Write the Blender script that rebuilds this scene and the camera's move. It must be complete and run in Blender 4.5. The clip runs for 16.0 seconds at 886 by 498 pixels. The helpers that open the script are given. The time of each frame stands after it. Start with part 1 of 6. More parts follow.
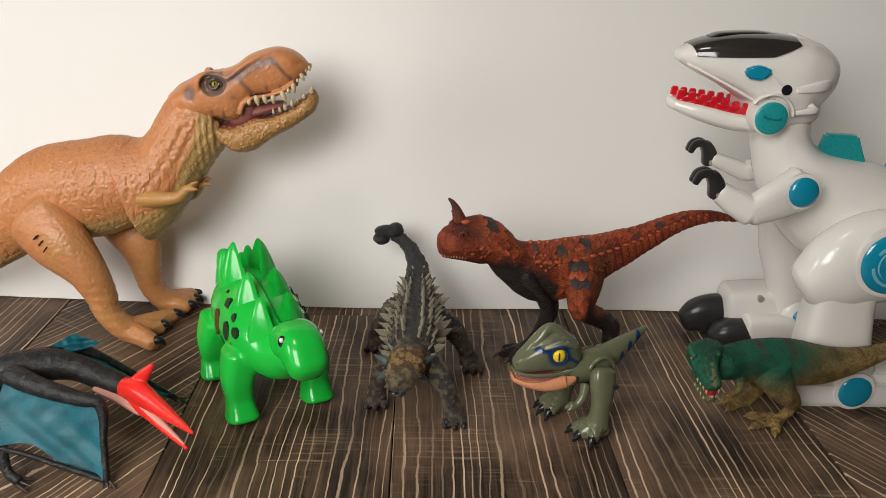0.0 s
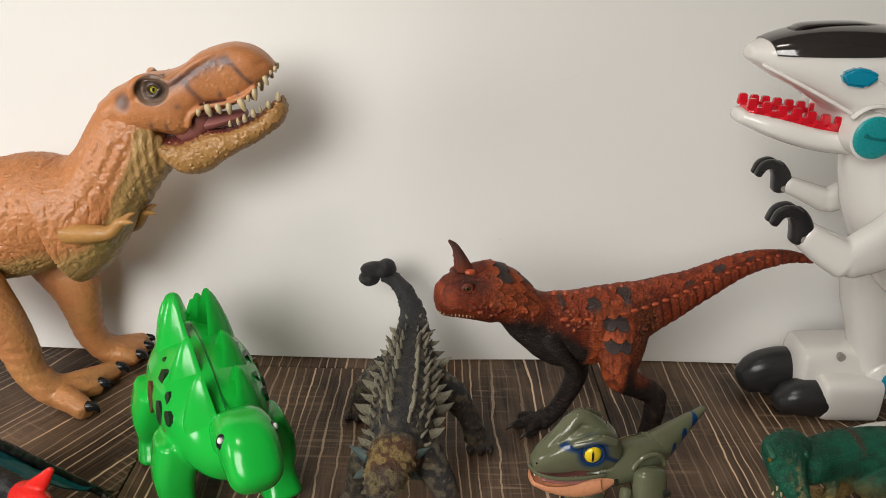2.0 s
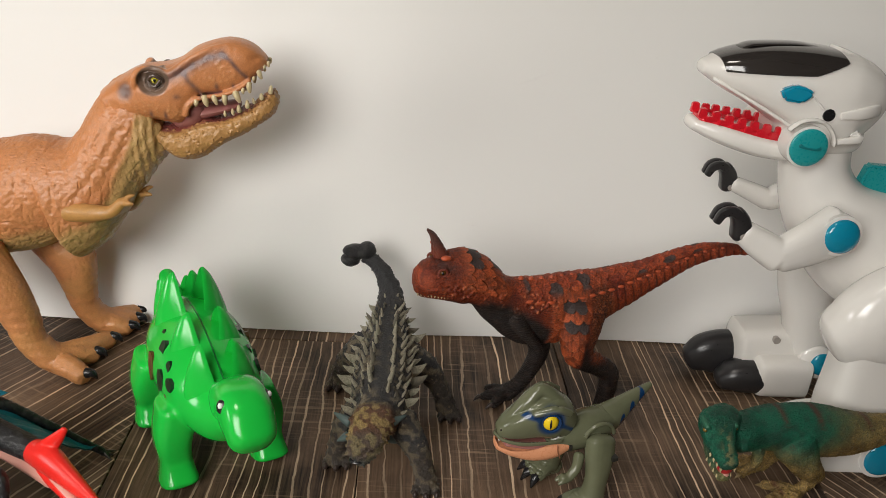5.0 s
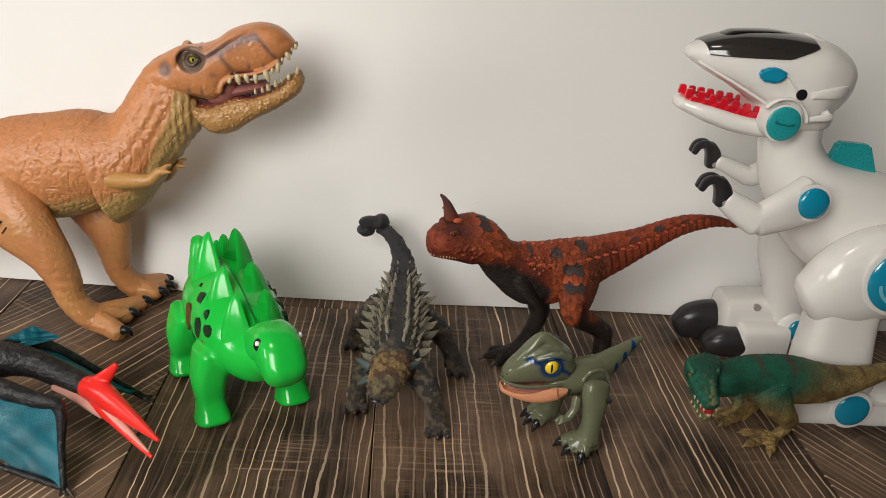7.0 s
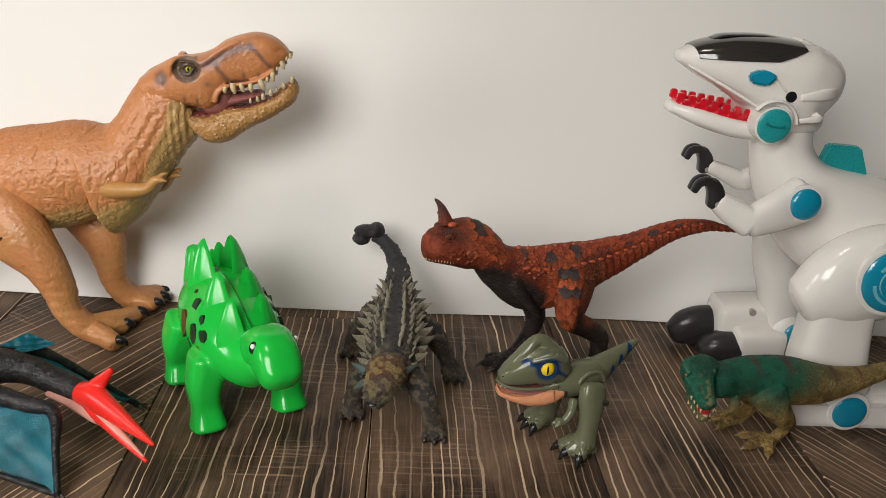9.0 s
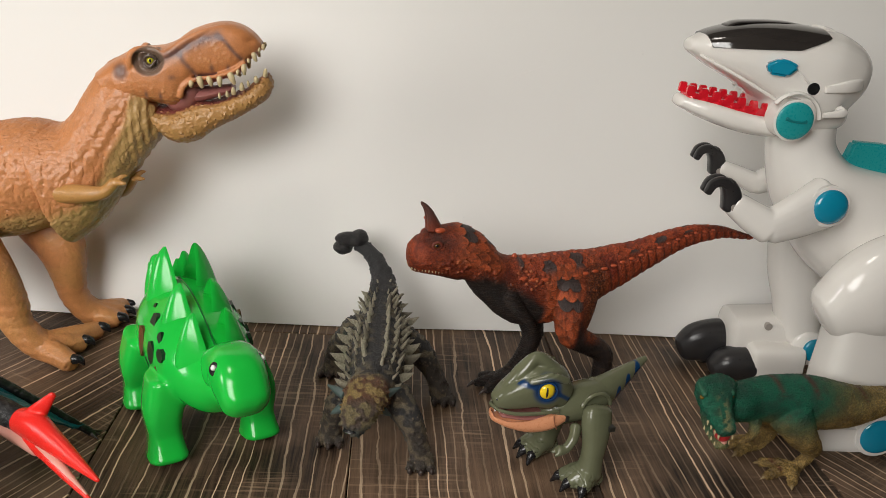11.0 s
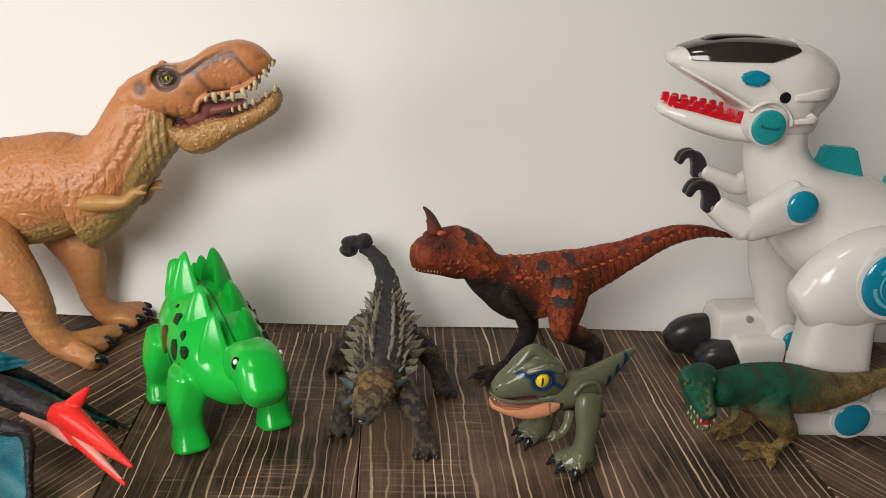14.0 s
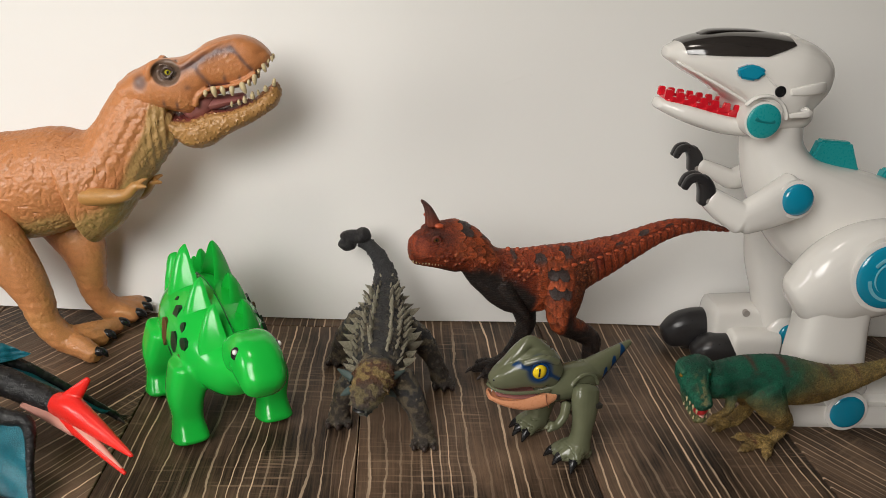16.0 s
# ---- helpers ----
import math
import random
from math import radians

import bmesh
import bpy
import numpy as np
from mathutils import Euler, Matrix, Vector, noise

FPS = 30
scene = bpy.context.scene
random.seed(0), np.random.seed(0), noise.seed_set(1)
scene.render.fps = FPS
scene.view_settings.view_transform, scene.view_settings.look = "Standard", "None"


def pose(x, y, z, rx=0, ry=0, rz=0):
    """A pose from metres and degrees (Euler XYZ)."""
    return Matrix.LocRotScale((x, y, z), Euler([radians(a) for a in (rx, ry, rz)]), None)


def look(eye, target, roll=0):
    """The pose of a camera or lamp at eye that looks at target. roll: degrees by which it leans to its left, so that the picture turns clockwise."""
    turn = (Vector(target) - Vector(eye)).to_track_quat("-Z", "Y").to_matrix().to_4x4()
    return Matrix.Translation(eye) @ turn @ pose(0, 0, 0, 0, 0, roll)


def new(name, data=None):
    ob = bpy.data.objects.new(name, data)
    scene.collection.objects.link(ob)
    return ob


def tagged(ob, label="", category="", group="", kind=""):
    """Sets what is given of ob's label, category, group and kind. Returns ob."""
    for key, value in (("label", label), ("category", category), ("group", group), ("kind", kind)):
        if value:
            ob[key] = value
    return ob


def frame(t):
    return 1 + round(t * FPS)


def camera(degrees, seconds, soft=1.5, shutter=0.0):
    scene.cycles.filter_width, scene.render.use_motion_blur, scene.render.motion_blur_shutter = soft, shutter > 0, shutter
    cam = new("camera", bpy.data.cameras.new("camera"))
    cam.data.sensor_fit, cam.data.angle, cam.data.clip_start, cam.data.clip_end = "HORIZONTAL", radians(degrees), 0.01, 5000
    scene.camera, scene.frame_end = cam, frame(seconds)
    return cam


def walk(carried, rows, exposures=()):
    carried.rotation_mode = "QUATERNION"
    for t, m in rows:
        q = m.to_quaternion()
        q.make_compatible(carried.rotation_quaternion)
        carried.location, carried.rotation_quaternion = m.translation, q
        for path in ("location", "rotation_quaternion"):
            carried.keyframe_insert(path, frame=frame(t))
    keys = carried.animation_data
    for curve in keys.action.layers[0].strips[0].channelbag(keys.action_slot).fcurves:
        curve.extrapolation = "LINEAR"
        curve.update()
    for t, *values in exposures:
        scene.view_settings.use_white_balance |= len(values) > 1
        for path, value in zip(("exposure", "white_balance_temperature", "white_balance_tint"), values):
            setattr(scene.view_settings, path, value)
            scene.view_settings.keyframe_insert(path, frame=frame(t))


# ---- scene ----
cam = camera(59.2, 16.0, soft=0.85)
PATH = [
    (0, (0.045, 0.038, 0.301), (0.115, 1.886, -0.46), 2.1),
    (0.5, (0.052, 0.067, 0.296), (0.115, 1.91, -0.479), 1.7),
    (1, (0.056, 0.097, 0.285), (0.103, 1.934, -0.506), 1.7),
    (1.5, (0.058, 0.13, 0.286), (0.088, 1.964, -0.512), 1.6),
    (2, (0.057, 0.16, 0.289), (0.088, 1.996, -0.502), 1.9),
    (2.5, (0.057, 0.185, 0.287), (0.099, 2.023, -0.502), 2.2),
    (3, (0.06, 0.203, 0.289), (0.124, 2.039, -0.502), 2.8),
    (3.5, (0.06, 0.202, 0.295), (0.144, 2.037, -0.495), 3.4),
    (4, (0.056, 0.178, 0.306), (0.161, 2.007, -0.497), 3.9),
    (4.5, (0.051, 0.148, 0.312), (0.162, 1.964, -0.519), 4.1),
    (5, (0.05, 0.126, 0.313), (0.166, 1.932, -0.539), 4.4),
    (5.2, (0.047, 0.118, 0.311), (0.167, 1.921, -0.546), 4.5),
    (7.5, (0.037, 0.066, 0.304), (0.171, 1.891, -0.503), 5.1),
    (8, (0.038, 0.063, 0.305), (0.168, 1.893, -0.49), 4.8),
    (10.3, (0.041, 0.091, 0.276), (0.185, 1.945, -0.46), 4.4),
    (10.5, (0.045, 0.098, 0.277), (0.186, 1.952, -0.46), 4.5),
    (11, (0.047, 0.108, 0.273), (0.195, 1.964, -0.457), 4.5),
    (11.5, (0.049, 0.112, 0.273), (0.194, 1.97, -0.454), 4.3),
    (12, (0.047, 0.107, 0.276), (0.2, 1.964, -0.451), 4.4),
    (12.5, (0.046, 0.099, 0.281), (0.201, 1.954, -0.45), 4.5),
    (13, (0.043, 0.089, 0.281), (0.199, 1.944, -0.45), 4.4),
    (13.5, (0.043, 0.083, 0.283), (0.202, 1.94, -0.443), 4.3),
    (14, (0.041, 0.077, 0.284), (0.201, 1.935, -0.438), 3.9),
    (14.5, (0.039, 0.072, 0.287), (0.195, 1.932, -0.431), 3.8),
    (15, (0.041, 0.071, 0.289), (0.2, 1.927, -0.438), 4.1),
    (15.5, (0.04, 0.072, 0.285), (0.203, 1.926, -0.447), 4.1),
    (16, (0.042, 0.072, 0.281), (0.203, 1.93, -0.44), 3.9),
]
walk(cam, [(t, look(eye, target, roll)) for t, eye, target, roll in PATH])

# ---- light: an unseen window behind the camera in a plain room, and added side and overhead fill ----
world = bpy.data.worlds.new("world")
scene.world = world
world.use_nodes = True
sky = world.node_tree.nodes.new("ShaderNodeTexSky")
sky.sky_type, sky.sun_disc, sky.sun_elevation, sky.sun_rotation = "NISHITA", False, radians(35), radians(190)
world.node_tree.links.new(sky.outputs[0], world.node_tree.nodes["Background"].inputs[0])
world.node_tree.nodes["Background"].inputs[1].default_value = 0.1
EXPOSURE = 0.11
scene.view_settings.exposure = EXPOSURE


def area(name, eye, target, sx, sy, watts, colour):
    data = bpy.data.lights.new(name, "AREA")
    data.shape, data.size, data.size_y, data.energy, data.color = "RECTANGLE", sx, sy, watts, colour
    ob = new(name, data)
    ob.matrix_world = look(eye, target)
    return ob


for k in range(2):
    area("window_light", (-0.52 + 0.28 * k, -0.29, 0.55), (-0.16, 0.6, 0.10), 0.27, 0.50, 3.75, (1.0, 0.965, 0.91))
# added fill from the left, no known source, brightens the board's lower left
area("side_fill_light", (-1.22, 0.05, 0.40), (-0.25, 0.6, 0.08), 0.30, 0.40, 3.4, (1.0, 0.965, 0.91))
# added overhead fill to brighten the floor; no lamp hangs there
area("overhead_fill", (-0.7, -0.1, 2.36), (-0.5, 0.2, 0.0), 0.5, 0.5, 11.0, (1.0, 0.93, 0.84))


# ---- noise on arrays of places ----
def chance(c, k):
    return np.modf(np.abs(np.sin(c[..., 0] * 127.1 + c[..., 1] * 311.7 + c[..., 2] * 74.7 + k * 53.3) * 43758.5453))[0]


def cells(p):
    """Distance to the nearest and second nearest seed of a cell pattern, and the nearest seed's own number."""
    base = np.floor(p)
    f1, f2, own = np.full(len(p), 9.0), np.full(len(p), 9.0), np.zeros(len(p))
    for i in (-1, 0, 1):
        for j in (-1, 0, 1):
            for k in (-1, 0, 1):
                c = base + (i, j, k)
                seed = c + np.stack([chance(c, n) for n in (1, 2, 3)], 1)
                d = np.linalg.norm(seed - p, axis=1)
                near = d < f1
                f2 = np.where(near, f1, np.minimum(f2, d))
                own = np.where(near, chance(c, 4), own)
                f1 = np.where(near, d, f1)
    return f1, f2, own


def cloud(p):
    """Smooth noise from 0 to 1."""
    base, out = np.floor(p), np.zeros(len(p))
    f = p - base
    f = f * f * (3 - 2 * f)
    for i in (0, 1):
        for j in (0, 1):
            for k in (0, 1):
                w = np.abs(1 - i - f[:, 0]) * np.abs(1 - j - f[:, 1]) * np.abs(1 - k - f[:, 2])
                out += w * chance(base + (i, j, k), 7)
    return out


def step(a, b, x):
    u = np.clip((x - a) / (b - a), 0, 1)
    return u * u * (3 - 2 * u)


def blend(a, b, f):
    return a * (1 - f[:, None]) + np.asarray(b) * f[:, None]


def along(p, pts):
    """Distance, seen from the side, to a line through (x, z) points."""
    out = np.full(len(p), 9.0)
    for (ax, az), (bx, bz) in zip(pts, pts[1:]):
        d = np.array((bx - ax, bz - az))
        q = p[:, (0, 2)] - (ax, az)
        u = np.clip(q @ d / (d @ d), 0, 1)
        out = np.minimum(out, np.linalg.norm(q - u[:, None] * d, axis=1))
    return out


def oval(p, x, z, rx, rz, k=1):
    """1 in an oval seen from the side, fading to 0 past its edge."""
    return np.exp(-(((p[:, 0] - x) / rx) ** 2 + ((p[:, 2] - z) / rz) ** 2) ** k)


def shingle(u, v):
    """Overlapping rounded scales, tips towards +v: height, row and column of the scale on top, and nearness to its edge."""
    r0 = np.floor(v)

    def tip(r):
        w = u + 0.5 * np.mod(r, 2)
        d = np.abs(w - np.floor(w) - 0.5) * 2
        return r + 1 - 0.42 * d ** 2.6, np.floor(w)

    t0, c0 = tip(r0)
    t1, c1 = tip(r0 + 1)
    first = v < t0
    row, col, end = np.where(first, r0, r0 + 1), np.where(first, c0, c1), np.where(first, t0, t1)
    return np.clip((v - row + 0.42) / 1.42, 0, 1), row, col, end - v


# ---- materials ----
def links(m):
    t = m.node_tree
    return t, t.nodes, t.links, t.nodes["Principled BSDF"]


def base_material(name, rough, coat=0.0, metal=0.0):
    m = bpy.data.materials.new(name)
    m.use_nodes = True
    p = m.node_tree.nodes["Principled BSDF"]
    p.inputs["Roughness"].default_value, p.inputs["Metallic"].default_value = rough, metal
    p.inputs["Coat Weight"].default_value, p.inputs["Coat Roughness"].default_value = coat, 0.08
    return m


def plastic(name, colour, rough=0.25, vary=0.06, bump=0.02, scale=60.0, coat=0.0, metal=0.0):
    """Moulded plastic or paint: a colour with faint clouds, uneven gloss and a slightly wavy skin."""
    m = base_material(name, rough, coat, metal)
    t, nodes, ln, p = links(m)
    co = nodes.new("ShaderNodeTexCoord")
    n1, n2 = nodes.new("ShaderNodeTexNoise"), nodes.new("ShaderNodeTexNoise")
    n1.inputs["Scale"].default_value, n1.inputs["Detail"].default_value = scale, 4
    n2.inputs["Scale"].default_value, n2.inputs["Detail"].default_value = scale * 12, 3
    mix = nodes.new("ShaderNodeMixRGB")
    mix.inputs[1].default_value = (*[c * (1 - vary) for c in colour], 1)
    mix.inputs[2].default_value = (*[min(1, c * (1 + vary)) for c in colour], 1)
    r = nodes.new("ShaderNodeMapRange")
    r.inputs[3].default_value, r.inputs[4].default_value = rough * 0.75, min(1, rough * 1.3)
    b = nodes.new("ShaderNodeBump")
    b.inputs["Strength"].default_value, b.inputs["Distance"].default_value = bump, 0.002
    for n in (n1, n2):
        ln.new(co.outputs["Object"], n.inputs["Vector"])
    ln.new(n1.outputs[0], mix.inputs[0]), ln.new(mix.outputs[0], p.inputs["Base Color"])
    ln.new(n2.outputs[0], r.inputs[0]), ln.new(r.outputs[0], p.inputs["Roughness"])
    ln.new(n2.outputs[0], b.inputs["Height"]), ln.new(b.outputs[0], p.inputs["Normal"])
    return m


def painted(name, rough, cell=900.0, bump=0.35, groove_dark=0.25, shine=0.5):
    """Painted vinyl: the colour pattern of the mesh, fine scales as relief, darker along the grooves."""
    m = base_material(name, rough)
    t, nodes, ln, p = links(m)
    p.inputs["Specular IOR Level"].default_value = shine
    co, at = nodes.new("ShaderNodeTexCoord"), nodes.new("ShaderNodeAttribute")
    at.attribute_name = "tint"
    v, n = nodes.new("ShaderNodeTexVoronoi"), nodes.new("ShaderNodeTexNoise")
    v.feature = "DISTANCE_TO_EDGE"
    v.inputs["Scale"].default_value = cell
    n.inputs["Scale"].default_value, n.inputs["Detail"].default_value = cell * 0.35, 6
    ramp = nodes.new("ShaderNodeMapRange")
    ramp.inputs[1].default_value, ramp.inputs[2].default_value = 0.0, 0.18
    ramp.inputs[3].default_value, ramp.inputs[4].default_value = 1 - groove_dark, 1.0
    nz = nodes.new("ShaderNodeMapRange")
    nz.inputs[3].default_value, nz.inputs[4].default_value = 0.78, 1.2
    mul, mul2 = nodes.new("ShaderNodeMixRGB"), nodes.new("ShaderNodeMixRGB")
    mul.blend_type = mul2.blend_type = "MULTIPLY"
    mul.inputs[0].default_value = mul2.inputs[0].default_value = 1
    add = nodes.new("ShaderNodeMath")
    add.operation = "ADD"
    b = nodes.new("ShaderNodeBump")
    b.inputs["Strength"].default_value, b.inputs["Distance"].default_value = bump, 0.0008
    rr = nodes.new("ShaderNodeMapRange")
    rr.inputs[3].default_value, rr.inputs[4].default_value = rough * 0.7, min(1, rough * 1.35)
    for q in (v, n):
        ln.new(co.outputs["Object"], q.inputs["Vector"])
    ln.new(v.outputs[0], ramp.inputs[0]), ln.new(n.outputs[0], nz.inputs[0]), ln.new(n.outputs[0], rr.inputs[0])
    ln.new(at.outputs[0], mul.inputs[1]), ln.new(ramp.outputs[0], mul.inputs[2])
    ln.new(mul.outputs[0], mul2.inputs[1]), ln.new(nz.outputs[0], mul2.inputs[2])
    ln.new(mul2.outputs[0], p.inputs["Base Color"]), ln.new(rr.outputs[0], p.inputs["Roughness"])
    ln.new(ramp.outputs[0], add.inputs[0]), ln.new(n.outputs[0], add.inputs[1])
    ln.new(add.outputs[0], b.inputs["Height"]), ln.new(b.outputs[0], p.inputs["Normal"])
    return m


REX_SKIN = painted("rex_vinyl", 0.34, 800, 0.3, 0.15)
CARNO_SKIN = painted("carnotaur_vinyl", 0.48, 1100, 0.5, 0.5, 0.3)
ANKY_SKIN = painted("ankylosaur_vinyl", 0.45, 1000, 0.8, 0.6, 0.3)
GREEN_SKIN = painted("green_dinosaur_vinyl", 0.42, 1200, 0.6, 0.55, 0.3)
PTERO_SKIN = painted("pterosaur_vinyl", 0.34, 900, 0.45, 0.3, 0.4)
RAPTOR_SKIN = painted("raptor_plastic", 0.15, 160, 0.04, 0.02)
STEG_GREEN = plastic("glossy_green_plastic", (0.012, 0.47, 0.05), 0.16, 0.03, 0.015, 40)
STEG_SPOT = plastic("dark_green_print", (0.006, 0.028, 0.012), 0.3)
STEG_SPOT2 = plastic("brown_print", (0.10, 0.045, 0.015), 0.3)
BLACK = plastic("black_paint", (0.012, 0.012, 0.013), 0.25)
WHITE_DOT = plastic("white_paint", (0.8, 0.8, 0.78), 0.3)
IVORY = plastic("ivory_paint", (0.58, 0.47, 0.27), 0.3, 0.25)
MOUTH = plastic("mouth_paint", (0.34, 0.13, 0.115), 0.35, 0.2)
ROBOT_WHITE = plastic("white_glossy_plastic", (0.73, 0.705, 0.665), 0.11, 0.015, 0.01, 30)
ROBOT_BLUE = plastic("blue_clear_plastic", (0.004, 0.23, 0.36), 0.12, 0.1, 0.01, 40, 0.5)
ROBOT_TEAL = plastic("teal_plastic", (0.015, 0.30, 0.31), 0.28, 0.05)
ROBOT_RED = plastic("red_clear_plastic", (0.62, 0.012, 0.025), 0.16, 0.08, 0.01, 60, 0.4)
ROBOT_BLACK = plastic("black_rubbery_plastic", (0.022, 0.021, 0.022), 0.3, 0.1)
VISOR = plastic("smoked_visor_plastic", (0.028, 0.024, 0.022), 0.08, 0.2, 0.005, 30, 0.6)
PEACH = plastic("peach_plastic", (0.68, 0.30, 0.155), 0.28, 0.05)
YELLOW = plastic("yellow_paint", (0.85, 0.60, 0.02), 0.2, 0.06)
RED_PAINT = plastic("red_paint", (0.78, 0.025, 0.018), 0.26, 0.1, 0.08, 200)
PINK = plastic("pink_paint", (0.62, 0.30, 0.24), 0.4, 0.1)
EYE_YELLOW = plastic("amber_eye_paint", (0.50, 0.44, 0.03), 0.12, 0.2)
JOINT = plastic("grey_plastic", (0.20, 0.19, 0.17), 0.4)


# ---- shapes ----
def tube(bm, chain, seg=18, sub=5, side=(0, 1, 0), power=2.0, blunt=0.6):
    """A closed limb through rings (x, y, z, half height[, half width]), with rounded ends."""
    rows = np.array([(*q[:4], q[4] if len(q) > 4 else q[3]) for q in chain], float)
    ext = np.vstack([2 * rows[0] - rows[1], rows, 2 * rows[-1] - rows[-2]])
    pts = []
    for i in range(1, len(ext) - 2):
        for k in range(sub):
            u = k / sub
            a, b, c, d = ext[i - 1], ext[i], ext[i + 1], ext[i + 2]
            pts.append(0.5 * (2 * b + (c - a) * u + (2 * a - 5 * b + 4 * c - d) * u * u + (3 * b - a - 3 * c + d) * u ** 3))
    pts.append(ext[-2])
    pts = np.array(pts)
    pts[:, 3:] = np.maximum(pts[:, 3:], 2e-4)
    tang = np.gradient(pts[:, :3], axis=0)
    tang /= np.linalg.norm(tang, axis=1)[:, None] + 1e-12
    cap = [(-1.0, 0.25), (-0.85, 0.6), (-0.5, 0.87)]
    full = []
    for w, f in cap:
        q = pts[0].copy()
        q[:3] += tang[0] * w * blunt * min(q[3], q[4])
        q[3:] *= f
        full.append((q, tang[0]))
    full += list(zip(pts, tang))
    for w, f in reversed(cap):
        q = pts[-1].copy()
        q[:3] -= tang[-1] * w * blunt * min(q[3], q[4])
        q[3:] *= f
        full.append((q, tang[-1]))
    rings, ref = [], np.array(side, float)
    for q, tg in full:
        s = ref - tg * (ref @ tg)
        if np.linalg.norm(s) < 0.15:
            s = np.array((1.0, 0, 0.3)) - tg * (tg @ (1.0, 0, 0.3))
        s /= np.linalg.norm(s)
        u = np.cross(tg, s)
        ring = []
        for k in range(seg):
            a = 2 * math.pi * k / seg
            c, d = math.cos(a), math.sin(a)
            c, d = math.copysign(abs(c) ** (2 / power), c), math.copysign(abs(d) ** (2 / power), d)
            ring.append(bm.verts.new(q[:3] + s * q[4] * c + u * q[3] * d))
        rings.append(ring)
    for r1, r2 in zip(rings, rings[1:]):
        for k in range(seg):
            bm.faces.new((r1[k], r1[(k + 1) % seg], r2[(k + 1) % seg], r2[k]))
    bm.faces.new(list(reversed(rings[0]))), bm.faces.new(rings[-1])
    return bm


def loft(bm, stations, seg=28, sub=4, power=2.2):
    """A limb through rings (top x, top z, bottom x, bottom z, half width) about the plane y = 0."""
    q = np.array(stations, float)
    chain = [((a + c) / 2, 0, (b + d) / 2, math.hypot(a - c, b - d) / 2, w, a - c, b - d) for a, b, c, d, w in q]
    rows = np.array(chain)
    t = np.arange(len(rows))
    rings = []
    for s in np.linspace(0, len(rows) - 1, (len(rows) - 1) * sub + 1):
        i = min(int(s), len(rows) - 2)
        u = s - i
        p0, p1, p2, p3 = rows[max(i - 1, 0)], rows[i], rows[i + 1], rows[min(i + 2, len(rows) - 1)]
        r = 0.5 * (2 * p1 + (p2 - p0) * u + (2 * p0 - 5 * p1 + 4 * p2 - p3) * u * u + (3 * p1 - p0 - 3 * p2 + p3) * u ** 3)
        up = np.array((r[5], 0, r[6])) / max(1e-9, math.hypot(r[5], r[6]))
        ring = []
        for k in range(seg):
            c, d = math.cos(2 * math.pi * k / seg), math.sin(2 * math.pi * k / seg)
            c, d = math.copysign(abs(c) ** (2 / power), c), math.copysign(abs(d) ** (2 / power), d)
            ring.append(bm.verts.new(r[:3] + np.array((0, 1, 0)) * r[4] * c + up * r[3] * d))
        rings.append(ring)
    for r1, r2 in zip(rings, rings[1:]):
        for k in range(seg):
            bm.faces.new((r1[k], r1[(k + 1) % seg], r2[(k + 1) % seg], r2[k]))
    bm.faces.new(list(reversed(rings[0]))), bm.faces.new(rings[-1])
    return bm


def ball(bm, c, r, rot=None, seg=16):
    """An ellipsoid at c with the half sizes r."""
    m = Matrix.Translation(c) @ (rot or Matrix()) @ Matrix.Diagonal((*r, 1))
    bmesh.ops.create_uvsphere(bm, u_segments=seg, v_segments=max(8, seg // 2 + 2), radius=1, matrix=m)
    return bm


def prism(bm, outline, y0, y1, bevel=0.0, seg=2):
    """A plate with an outline of (x, z) points, from y0 to y1, its edges rounded."""
    made = []
    a = [bm.verts.new((x, y0, z)) for x, z in outline]
    b = [bm.verts.new((x, y1, z)) for x, z in outline]
    n = len(outline)
    made.append(bm.faces.new(a)), made.append(bm.faces.new(list(reversed(b))))
    for k in range(n):
        made.append(bm.faces.new((a[(k + 1) % n], a[k], b[k], b[(k + 1) % n])))
    bmesh.ops.recalc_face_normals(bm, faces=made)
    if bevel:
        edges = list({e for f in made for e in f.edges})
        bmesh.ops.bevel(bm, geom=edges, offset=bevel, segments=seg, affect="EDGES", clamp_overlap=True)
    return bm


def box(bm, lo, hi, bevel=0.0, seg=2):
    return prism(bm, [(lo[0], lo[2]), (hi[0], lo[2]), (hi[0], hi[2]), (lo[0], hi[2])], lo[1], hi[1], bevel, seg)


def disc(bm, c, axis, r, thick, dome=0.0, seg=32, steps=5):
    """A round button at c that faces along axis, with a rounded or domed front."""
    m = Matrix.Translation(c) @ Vector(axis).to_track_quat("Z", "Y").to_matrix().to_4x4()
    prof = [(1.0, -thick)]
    prof += [(1.0, 0.0)] if not dome else []
    for k in range(steps + 1):
        a = k / steps * math.pi / 2
        prof.append((math.cos(a) if dome else 1 - 0.08 * k / steps, dome * math.sin(a) if dome else 0.02 * r * math.sin(a)))
    rings = [[bm.verts.new(m @ Vector((max(f, 0.02) * r * math.cos(2 * math.pi * i / seg), max(f, 0.02) * r * math.sin(2 * math.pi * i / seg), h)))
              for i in range(seg)] for f, h in prof]
    for r1, r2 in zip(rings, rings[1:]):
        for i in range(seg):
            bm.faces.new((r1[i], r1[(i + 1) % seg], r2[(i + 1) % seg], r2[i]))
    bm.faces.new(rings[-1]), bm.faces.new(list(reversed(rings[0])))
    return bm


